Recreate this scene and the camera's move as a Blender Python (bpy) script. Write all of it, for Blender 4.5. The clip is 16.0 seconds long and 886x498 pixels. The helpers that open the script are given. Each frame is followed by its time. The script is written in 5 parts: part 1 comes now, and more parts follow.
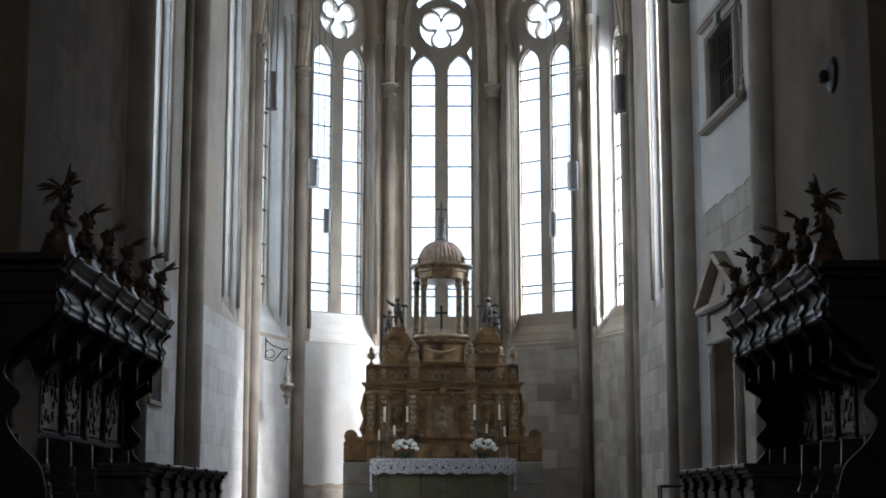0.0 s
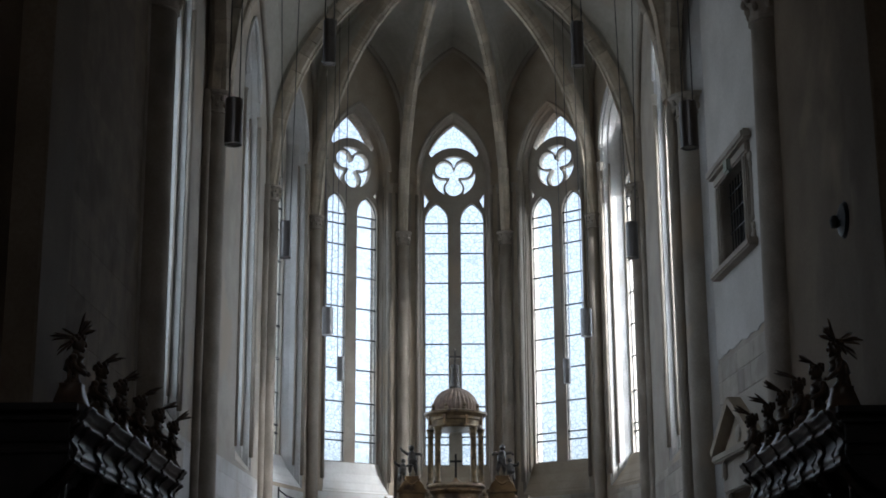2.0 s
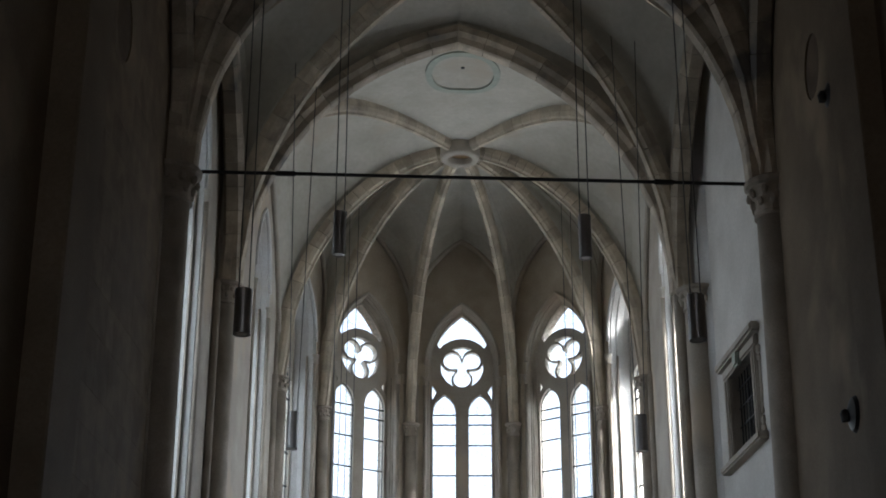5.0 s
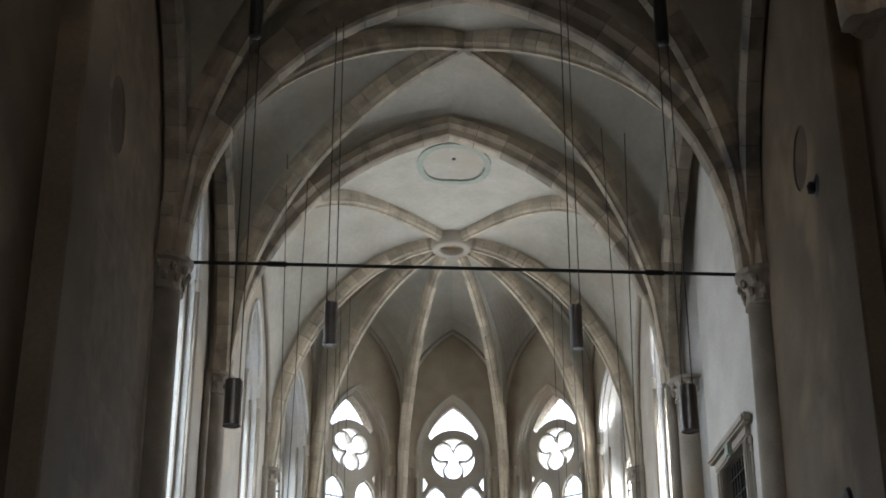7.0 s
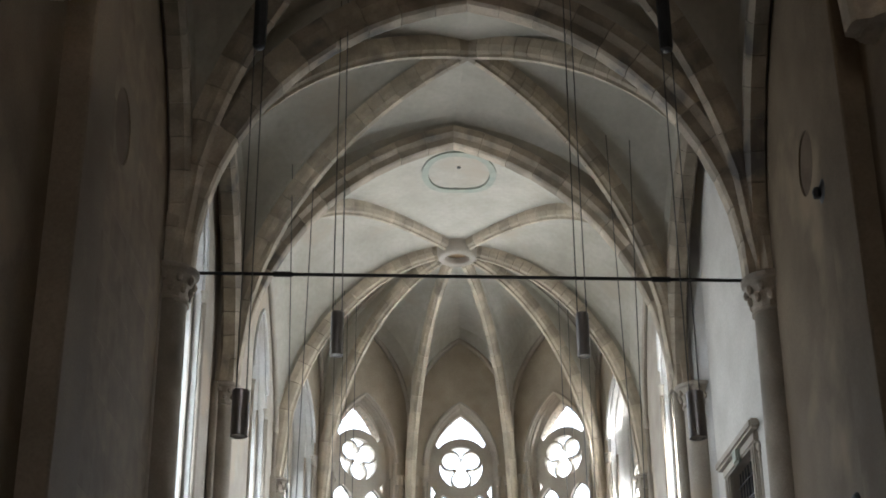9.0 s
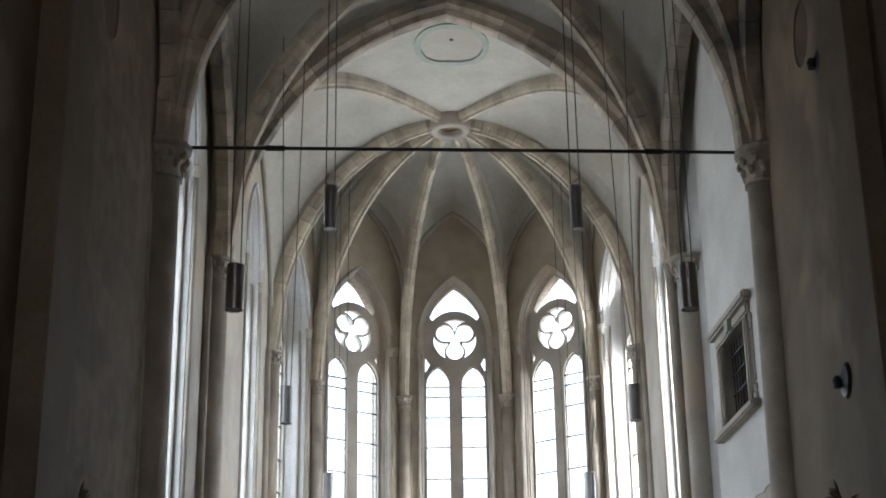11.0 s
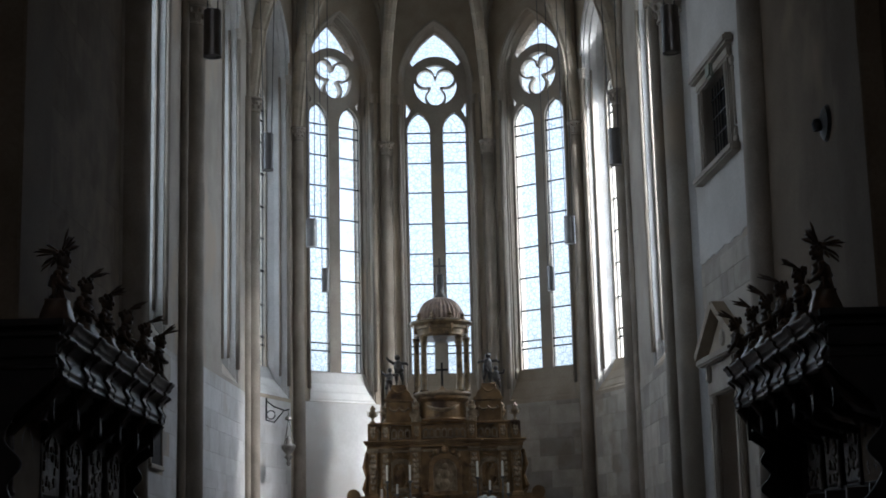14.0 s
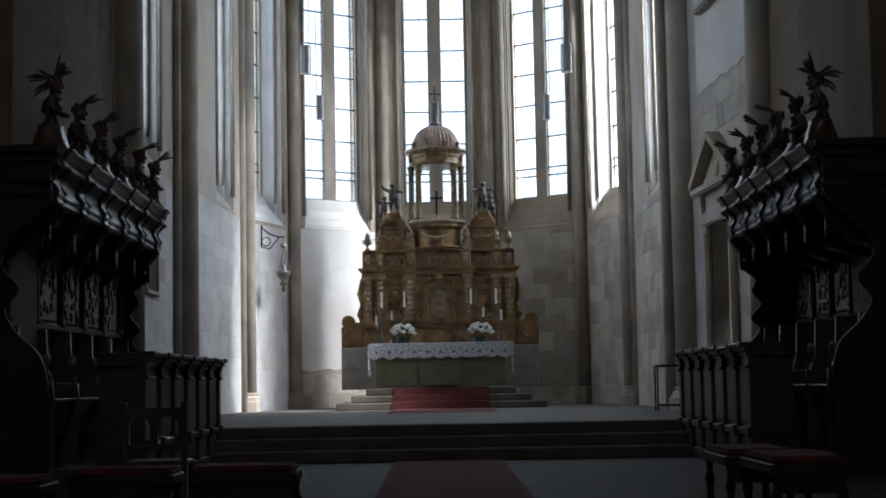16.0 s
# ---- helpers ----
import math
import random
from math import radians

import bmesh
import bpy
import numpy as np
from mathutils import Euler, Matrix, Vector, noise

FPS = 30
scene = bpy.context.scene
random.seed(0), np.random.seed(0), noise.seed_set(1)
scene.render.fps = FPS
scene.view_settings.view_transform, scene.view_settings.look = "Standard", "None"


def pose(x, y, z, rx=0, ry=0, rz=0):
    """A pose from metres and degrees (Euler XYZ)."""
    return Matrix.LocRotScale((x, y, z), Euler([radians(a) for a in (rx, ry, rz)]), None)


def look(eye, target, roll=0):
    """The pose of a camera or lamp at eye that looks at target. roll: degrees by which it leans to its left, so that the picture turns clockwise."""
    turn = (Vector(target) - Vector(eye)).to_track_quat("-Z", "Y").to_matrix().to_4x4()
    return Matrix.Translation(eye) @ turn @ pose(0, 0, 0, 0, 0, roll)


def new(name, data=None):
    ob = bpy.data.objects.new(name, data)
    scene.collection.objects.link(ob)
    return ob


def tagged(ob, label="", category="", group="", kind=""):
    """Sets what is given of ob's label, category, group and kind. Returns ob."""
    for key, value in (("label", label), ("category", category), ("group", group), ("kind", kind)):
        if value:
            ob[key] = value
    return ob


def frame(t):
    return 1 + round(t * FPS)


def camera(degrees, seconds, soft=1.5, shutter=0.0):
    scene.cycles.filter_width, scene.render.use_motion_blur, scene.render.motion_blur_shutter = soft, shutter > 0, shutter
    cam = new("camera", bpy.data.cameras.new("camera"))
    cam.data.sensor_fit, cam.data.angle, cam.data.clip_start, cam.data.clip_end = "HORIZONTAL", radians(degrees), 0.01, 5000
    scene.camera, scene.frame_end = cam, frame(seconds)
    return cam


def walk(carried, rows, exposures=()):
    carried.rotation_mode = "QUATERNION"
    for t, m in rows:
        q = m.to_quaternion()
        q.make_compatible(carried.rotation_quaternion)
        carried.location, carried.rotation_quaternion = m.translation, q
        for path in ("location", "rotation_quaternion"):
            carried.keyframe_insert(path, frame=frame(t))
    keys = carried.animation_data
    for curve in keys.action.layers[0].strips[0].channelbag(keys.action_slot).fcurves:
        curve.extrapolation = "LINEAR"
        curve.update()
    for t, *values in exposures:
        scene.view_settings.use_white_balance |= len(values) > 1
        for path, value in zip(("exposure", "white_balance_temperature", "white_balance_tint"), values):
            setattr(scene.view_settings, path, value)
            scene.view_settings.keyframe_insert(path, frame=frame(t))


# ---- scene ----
# ---- camera: it stands low in the choir and tilts up and down again ----
cam = camera(32.0, 16.0, soft=1.8)
EYE = (0.0, 0.0, 1.07)
# seconds, yaw, pitch, lean to the right
ROWS = [
    (0.0, -0.17, 9.19, 0.05),
    (0.5, -0.13, 10.47, 0.44),
    (1.0, -0.13, 11.79, 0.44),
    (1.5, 0.03, 13.01, 0.39),
    (2.0, 0.32, 14.65, 0.31),
    (2.5, 0.40, 15.99, 0.24),
    (3.0, 0.26, 17.07, 0.23),
    (3.5, 0.26, 18.11, 0.34),
    (4.0, 0.44, 19.33, 0.22),
    (4.5, 0.65, 20.55, 0.04),
    (5.0, 0.63, 21.73, -0.12),
    (5.2, 0.67, 22.18, -0.15),
    (7.3, 0.18, 25.17, 0.12),
    (7.5, 0.14, 25.03, 0.19),
    (8.0, 0.36, 25.43, 0.48),
    (8.2, 0.49, 25.85, 0.48),
    (10.3, 0.46, 23.22, 0.38),
    (10.5, 0.36, 22.73, 0.46),
    (11.0, 0.29, 20.71, 0.82),
    (11.5, 0.30, 18.50, 0.83),
    (12.0, 0.06, 16.43, 0.65),
    (12.5, -0.05, 15.28, 0.78),
    (13.0, -0.23, 14.37, 1.16),
    (13.5, -0.30, 13.07, 1.16),
    (14.0, -0.26, 11.29, 1.39),
    (14.5, -0.28, 9.75, 1.52),
    (15.0, -0.23, 7.87, 1.29),
    (15.5, -0.19, 6.29, 1.30),
    (16.0, -0.32, 4.93, 1.06),
]
EXPOSURES = [(0.0, 2.45, 5750, 10), (1.0, 2.0, 5750, 10), (2.5, 1.65, 5700, 10), (3.5, 1.7, 5750, 10), (4.5, 1.95, 5850, 10), (5.0, 2.2, 5900, 10), (7.5, 3.38, 6150, 10), (8.0, 3.52, 6200, 10), (10.5, 3.52, 6150, 10), (11.0, 3.18, 5950, 10), (12.5, 2.0, 5700, 10), (14.0, 1.75, 5700, 10), (14.5, 1.85, 5700, 10), (15.5, 2.03, 5650, 10), (16.0, 2.33, 5650, 10)]
walk(cam, [(t, pose(*EYE, 0, 0, yaw) @ pose(0, 0, 0, 90 + pitch, 0, 0) @ pose(0, 0, 0, 0, 0, -lean)) for t, yaw, pitch, lean in ROWS], EXPOSURES)

# ---- world and sun ----
world = bpy.data.worlds.new("sky")
scene.world = world
world.use_nodes = True
wn = world.node_tree.nodes
sky = wn.new("ShaderNodeTexSky")
sky.sky_type, sky.sun_disc = "NISHITA", False
SUN_FROM = Vector((0.86, -0.335, 0.80)).normalized()
sky.sun_elevation = math.asin(SUN_FROM.z)
sky.sun_rotation = math.atan2(SUN_FROM.x, SUN_FROM.y)
sky.dust_density, sky.ozone_density = 6.0, 0.5
hazy = wn.new("ShaderNodeHueSaturation")
hazy.inputs["Saturation"].default_value = 0.4
world.node_tree.links.new(sky.outputs[0], hazy.inputs["Color"])
world.node_tree.links.new(hazy.outputs[0], wn["Background"].inputs[0])
wn["Background"].inputs[1].default_value = 0.15
sun_data = bpy.data.lights.new("sun", "SUN")
sun_data.energy, sun_data.angle, sun_data.color = 3.6, radians(10), (1.0, 0.95, 0.87)
sun = new("sun", sun_data)
sun.matrix_world = look(SUN_FROM * 60, (0, 0, 0))


# ---- materials ----
def mat(name, base, base2=None, rough=0.8, metal=0.0, scale=3.0, fine=40.0, bump=0.15, third=None, spread=0.12, island=0.0, grain=0.5):
    """Two colours mixed by a large noise, a fine grain on top, a third colour in stains."""
    m = bpy.data.materials.new(name)
    m.use_nodes = True
    n, l = m.node_tree.nodes, m.node_tree.links
    b = n["Principled BSDF"]
    b.inputs["Roughness"].default_value, b.inputs["Metallic"].default_value = rough, metal
    geo = n.new("ShaderNodeNewGeometry")
    base2 = base2 or tuple(c * 0.75 for c in base)

    def noise_at(s, detail=6):
        t = n.new("ShaderNodeTexNoise")
        t.inputs["Scale"].default_value, t.inputs["Detail"].default_value = s, detail
        l.new(geo.outputs["Position"], t.inputs["Vector"])
        return t

    def mix(fac, a, c):
        x = n.new("ShaderNodeMix")
        x.data_type = "RGBA"
        l.new(fac, x.inputs[0])
        for socket, v in ((6, a), (7, c)):
            if isinstance(v, tuple):
                x.inputs[socket].default_value = (*v, 1)
            else:
                l.new(v, x.inputs[socket])
        return x.outputs[2]

    def ramp(fac, lo, hi):
        r = n.new("ShaderNodeMapRange")
        r.inputs[1].default_value, r.inputs[2].default_value = lo, hi
        l.new(fac, r.inputs[0])
        return r.outputs[0]

    big, small = noise_at(scale), noise_at(fine)
    col = mix(ramp(big.outputs[0], 0.5 - spread, 0.5 + spread), base, base2)
    fleck = n.new("ShaderNodeMath")
    fleck.operation = "MULTIPLY"
    fleck.inputs[1].default_value = grain
    l.new(ramp(small.outputs[0], 0.35, 0.9), fleck.inputs[0])
    col = mix(fleck.outputs[0], col, tuple(c * 0.6 for c in base2))
    if third:
        st = noise_at(scale * 0.45, 8)
        col = mix(ramp(st.outputs[0], 0.56, 0.66), col, third)
    if island:
        r = n.new("ShaderNodeMapRange")
        r.inputs[3].default_value, r.inputs[4].default_value = 1 - island, 1 + island * 0.4
        l.new(geo.outputs["Random Per Island"], r.inputs[0])
        hs = n.new("ShaderNodeHueSaturation")
        l.new(r.outputs[0], hs.inputs["Value"])
        l.new(col, hs.inputs["Color"])
        col = hs.outputs[0]
    l.new(col, b.inputs["Base Color"])
    bp = n.new("ShaderNodeBump")
    bp.inputs["Strength"].default_value, bp.inputs["Distance"].default_value = bump, 0.02
    l.new(small.outputs[0], bp.inputs["Height"])
    l.new(bp.outputs[0], b.inputs["Normal"])
    return m


def dull(m, level):
    """Takes the sheen off a dry or dusty surface."""
    m.node_tree.nodes["Principled BSDF"].inputs["Specular IOR Level"].default_value = level
    return m


STONE = mat("limestone", (0.42, 0.38, 0.32), (0.33, 0.29, 0.24), scale=1.2, fine=30, third=(0.40, 0.33, 0.25))
# Base colour lowered so that the near walls read as dimly lit.
PLASTER = dull(mat("shaded_lime_plaster", (0.20, 0.155, 0.108), (0.135, 0.103, 0.07), scale=0.8, fine=25, third=(0.24, 0.185, 0.125), spread=0.2, bump=0.06), 0.12)
# The wall plaster again, darkened to give the shallow recesses their shade.
NICHE = dull(mat("shaded_niche_plaster", (0.135, 0.10, 0.068), (0.09, 0.066, 0.045), scale=1.5, fine=25), 0.12)
WHITEWASH = mat("whitewash", (0.72, 0.715, 0.69), (0.62, 0.61, 0.585), scale=0.9, fine=14, bump=0.04, grain=0.3, third=(0.58, 0.55, 0.51))
WEB = mat("vault_plaster", (0.47, 0.445, 0.385), (0.385, 0.36, 0.30), scale=1.3, fine=9, third=(0.40, 0.35, 0.28), spread=0.2, bump=0.05, grain=0.35)
RIBSTONE = mat("warm_rib_stone", (0.55, 0.475, 0.365), (0.43, 0.37, 0.285), scale=2.2, fine=30, third=(0.30, 0.26, 0.21), spread=0.08, island=0.22)
ARCHSTONE = mat("dark_arch_stone", (0.47, 0.40, 0.31), (0.33, 0.28, 0.215), scale=2.0, fine=30, third=(0.15, 0.14, 0.13), spread=0.08, island=0.4)
TANSTONE = mat("tan_limestone", (0.42, 0.355, 0.27), (0.33, 0.275, 0.205), scale=1.4, fine=28, third=(0.29, 0.235, 0.17))
SHAFTSTONE = mat("brown_shaft_stone", (0.38, 0.325, 0.265), (0.28, 0.24, 0.195), scale=1.6, fine=30, third=(0.21, 0.18, 0.145))
# Lighter than STONE: part of the daylight on the jambs is in this colour.
JAMB = mat("daylit_jamb_stone", (0.58, 0.575, 0.56), (0.48, 0.47, 0.45), scale=1.4, fine=26, third=(0.46, 0.43, 0.39))
# Darker copy of FLOOR: the lower choir gets less light, set here as colour.
FLOOR_LOW = dull(mat("shaded_choir_floor", (0.045, 0.042, 0.039), (0.03, 0.028, 0.026), rough=0.75, scale=1.5, fine=30, bump=0.05), 0.25)
FLOOR = dull(mat("stone_floor", (0.15, 0.14, 0.13), (0.105, 0.098, 0.09), rough=0.7, scale=1.5, fine=30, bump=0.05), 0.25)
STEP = dull(mat("dark_step_stone", (0.13, 0.108, 0.088), (0.09, 0.074, 0.06), rough=0.75, scale=2, fine=40), 0.30)
WOOD = dull(mat("dark_stained_oak", (0.055, 0.043, 0.035), (0.036, 0.028, 0.023), rough=0.42, scale=5, fine=60, bump=0.06), 0.3)
GILT = mat("old_gilded_wood", (0.33, 0.205, 0.088), (0.14, 0.082, 0.034), rough=0.33, metal=0.35, scale=4, fine=50, third=(0.06, 0.032, 0.016), spread=0.22, bump=0.3)
IRON = mat("dark_iron", (0.03, 0.03, 0.032), (0.02, 0.02, 0.02), rough=0.5, metal=0.6)
LAMP_CASE = mat("grey_lamp_case", (0.26, 0.25, 0.245), (0.22, 0.21, 0.205), rough=0.3, metal=0.55)
RED = mat("red_carpet", (0.125, 0.024, 0.022), (0.085, 0.017, 0.016), rough=0.95, scale=8, fine=120, bump=0.3)


def glass_mat():
    m = bpy.data.materials.new("leaded_glass")
    m.use_nodes = True
    n, l = m.node_tree.nodes, m.node_tree.links
    n.remove(n["Principled BSDF"])
    tr = n.new("ShaderNodeBsdfTransparent")
    gl = n.new("ShaderNodeBsdfGlossy")
    gl.inputs["Roughness"].default_value = 0.15
    mx = n.new("ShaderNodeMixShader")
    mx.inputs[0].default_value = 0.04
    geo = n.new("ShaderNodeNewGeometry")
    v = n.new("ShaderNodeTexVoronoi")
    v.feature = "DISTANCE_TO_EDGE"
    v.inputs["Scale"].default_value = 9
    l.new(geo.outputs["Position"], v.inputs["Vector"])
    r = n.new("ShaderNodeMapRange")
    r.inputs[2].default_value = 0.06
    l.new(v.outputs["Distance"], r.inputs[0])
    x = n.new("ShaderNodeMix")
    x.data_type = "RGBA"
    x.inputs[6].default_value, x.inputs[7].default_value = (0.66, 0.72, 0.75, 1), (0.97, 0.99, 1.0, 1)
    l.new(r.outputs[0], x.inputs[0])
    l.new(x.outputs[2], tr.inputs[0])
    l.new(tr.outputs[0], mx.inputs[1])
    l.new(gl.outputs[0], mx.inputs[2])
    l.new(mx.outputs[0], n["Material Output"].inputs["Surface"])
    return m


GLASS = glass_mat()


# ---- mesh tools ----
def mesh_of(bm, name, material, smooth=False):
    me = bpy.data.meshes.new(name)
    bmesh.ops.recalc_face_normals(bm, faces=bm.faces[:])
    if smooth:
        for fc in bm.faces:
            fc.smooth = True
    bm.to_mesh(me)
    bm.free()
    me.materials.append(material)
    return me


def part(name, bm, material, parent=None, label="", smooth=False):
    ob = new(name, mesh_of(bm, name, material, smooth))
    ob.parent = parent
    if label:
        ob["label"] = label
    return ob


def thing(name, label, category, at=(0, 0, 0), turn=0, group="", kind=""):
    e = new(name)
    e.matrix_basis = pose(*at, 0, 0, turn)
    return tagged(e, label, category, group, kind)


def box(bm, x0, y0, z0, x1, y1, z1, m=None):
    vs = [bm.verts.new((x, y, z)) for x in (x0, x1) for y in (y0, y1) for z in (z0, z1)]
    for q in ((0, 1, 3, 2), (4, 6, 7, 5), (0, 4, 5, 1), (2, 3, 7, 6), (0, 2, 6, 4), (1, 5, 7, 3)):
        bm.faces.new([vs[i] for i in q])
    if m is not None:
        bmesh.ops.transform(bm, matrix=m, verts=vs)
    return bm


def boxes(*list_of):
    bm = bmesh.new()
    for b in list_of:
        box(bm, *b)
    return bm


def bevelled(bm, width=0.01, segments=1):
    bmesh.ops.bevel(bm, geom=bm.edges[:], offset=width, segments=segments, affect="EDGES", clamp_overlap=True)
    return bm


def lathe(bm, profile, n=16, at=(0, 0, 0), sweep=2 * math.pi, start=0.0, flute=0.0):
    """Turns (radius, z) pairs round the z axis at a place."""
    full = abs(sweep - 2 * math.pi) < 1e-6
    rings = []
    for r, z in profile:
        k = n if full else n + 1
        ring = []
        for i in range(k):
            a = start + sweep * i / n
            rr = r * (1 - flute * (i % 2))
            ring.append(bm.verts.new((at[0] + rr * math.cos(a), at[1] + rr * math.sin(a), at[2] + z)))
        rings.append(ring)
    for a, b in zip(rings, rings[1:]):
        k = len(a)
        for i in range(k if full else k - 1):
            j = (i + 1) % k
            bm.faces.new((a[i], a[j], b[j], b[i]))
    if full:
        for ring in (rings[0], rings[-1]):
            bm.faces.new(ring)
    return bm


def tube(bm, pts, r, n=6):
    """A round bar along points."""
    pts = [Vector(p) for p in pts]
    rings = []
    for i, p in enumerate(pts):
        d = (pts[min(i + 1, len(pts) - 1)] - pts[max(i - 1, 0)]).normalized()
        side = d.cross(Vector((0, 0, 1)))
        side = side.normalized() if side.length > 1e-4 else Vector((1, 0, 0))
        up = side.cross(d)
        rr = r[i] if isinstance(r, (list, tuple)) else r
        rings.append([bm.verts.new(p + side * rr * math.cos(2 * math.pi * k / n) + up * rr * math.sin(2 * math.pi * k / n)) for k in range(n)])
    for a, b in zip(rings, rings[1:]):
        for i in range(n):
            bm.faces.new((a[i], a[(i + 1) % n], b[(i + 1) % n], b[i]))
    for ring in (rings[0], rings[-1]):
        bm.faces.new(ring)
    return bm


def ball(bm, c, r, n=8, squash=(1, 1, 1)):
    bmesh.ops.create_uvsphere(bm, u_segments=n, v_segments=max(4, n // 2 + 1), radius=r, matrix=Matrix.Translation(c) @ Matrix.Diagonal((*squash, 1)))
    return bm


def sweep(bm, pts, profile, closed=True):
    """Carries a profile of (side, down) pairs along points; down is away from the curve's crown."""
    pts = [Vector(p) for p in pts]
    chord = pts[-1] - pts[0]
    flat = Vector((chord.x, chord.y, 0)).normalized()
    side = flat.cross(Vector((0, 0, 1)))
    rings = []
    for i, p in enumerate(pts):
        d = (pts[min(i + 1, len(pts) - 1)] - pts[max(i - 1, 0)]).normalized()
        down = side.cross(d)
        if down.z > 0.001 or (abs(down.z) <= 0.001 and down.dot(flat) < 0):
            down = -down
        rings.append([bm.verts.new(p + side * a + down * b) for a, b in profile])
    n = len(profile)
    for a, b in zip(rings, rings[1:]):
        for i in range(n if closed else n - 1):
            bm.faces.new((a[i], a[(i + 1) % n], b[(i + 1) % n], b[i]))
    return bm


def filled(name, outline, holes, thickness, material, m=None, bevel=0.0):
    """A plate with openings through it, from 2D outlines; it lies in x and z, its thickness along y."""
    cu = bpy.data.curves.new(name, "CURVE")
    cu.dimensions, cu.fill_mode, cu.extrude, cu.bevel_depth, cu.bevel_resolution = "2D", "BOTH", thickness / 2 - bevel, bevel, 1
    for loop in (outline, *holes):
        sp = cu.splines.new("POLY")
        sp.points.add(len(loop) - 1)
        for pt, (x, z) in zip(sp.points, loop):
            pt.co = (x, z, 0, 1)
        sp.use_cyclic_u = True
    tmp = bpy.data.objects.new(name, cu)
    scene.collection.objects.link(tmp)
    bpy.context.view_layer.update()
    me = bpy.data.meshes.new_from_object(tmp.evaluated_get(bpy.context.evaluated_depsgraph_get()))
    bpy.data.objects.remove(tmp)
    bpy.data.curves.remove(cu)
    me.name = name
    me.transform(pose(0, 0, 0, 90, 0, 0))
    if m is not None:
        me.transform(m)
    me.materials.clear()
    me.materials.append(material)
    return me


def pointed(w, z0, zs, za, n=10, grow=0.0, drop=None):
    """A pointed-arch outline of width w round x = 0, from z0, springing at zs, apex at za; grow widens it all round, drop lowers its foot."""
    h = za - zs
    c = (h * h - w * w / 4) / w
    r = c + w / 2 + grow
    top = math.sqrt(max(r * r - c * c, 0.01))
    a1 = math.atan2(top, -c)
    foot = z0 - (grow if drop is None else drop)
    left = [(-w / 2 - grow, foot)] + [(c + r * math.cos(a), zs + r * math.sin(a)) for a in (math.pi + (a1 - math.pi) * i / n for i in range(n + 1))]
    return left + [(-x, z) for x, z in reversed(left[:-1])]


def circle(x, z, r, n=20, a0=0.0, a1=2 * math.pi, ends=False):
    k = n + 1 if ends else n
    return [(x + r * math.cos(a0 + (a1 - a0) * i / n), z + r * math.sin(a0 + (a1 - a0) * i / n)) for i in range(k)]


# ---- plan of the choir; its cross lines run a little askew ----
def askew(x, y):
    return (x, y + 0.058 * x)


PRESB = 0.48
RAD, MID_X, MID_Y = 4.25, 0.08, 35.32
CIRC = RAD / math.cos(radians(18))
CORNERS = [(MID_X + CIRC * math.sin(radians(a)), MID_Y + CIRC * math.cos(radians(a))) for a in (-90, -54, -18, 18, 54, 90)]
L0, L1, L2 = (-5.0, -6.0), askew(-4.85, 23.79), askew(-4.85, 29.24)
R0, R1, R2 = (5.6, -6.0), askew(5.38, 23.79), askew(4.98, 29.24)
L3, R3 = askew(-4.66, 29.24), askew(4.62, 29.24)  # the walls step in behind the responds
WALL_TOP = 18.2
THICK = 0.85

DAYLIGHT, NAVE_LIGHT = 26.0, 16.0
WIN = dict(w=1.70, z0=5.72, zs=13.5, za=15.08)
SPLAY_IN = 0.13


def wall_frame(p0, p1):
    """Local x along the wall, y outwards, z up."""
    d = Vector((p1[0] - p0[0], p1[1] - p0[1], 0))
    return Matrix.Translation((p0[0], p0[1], 0)) @ Matrix.Rotation(math.atan2(d.y, d.x), 4, "Z"), d.length


def leaning(k):
    """The thrust of the vault has pushed the near walls outwards: k metres for each metre of height."""
    m = Matrix.Identity(4)
    m[0][2], m[0][3] = k, -7 * k
    return m


LEAN_LEFT, LEAN_RIGHT = leaning(-0.010), leaning(0.0245)


def wall(name, p0, p1, z0=0.0, openings=(), material=None, label="", z1=WALL_TOP, lean=None):
    m, length = wall_frame(p0, p1)
    me = filled(name, [(-0.02, z0), (length + 0.02, z0), (length + 0.02, z1), (-0.02, z1)], openings, THICK, material or STONE, pose(0, THICK / 2, 0))
    ob = new(name, me)
    ob.matrix_basis = (lean @ m) if lean else m
    return tagged(ob, label or "pale limestone choir wall", "wall", kind="structure")


def shift(loop, dx):
    return [(x + dx, z) for x, z in loop]


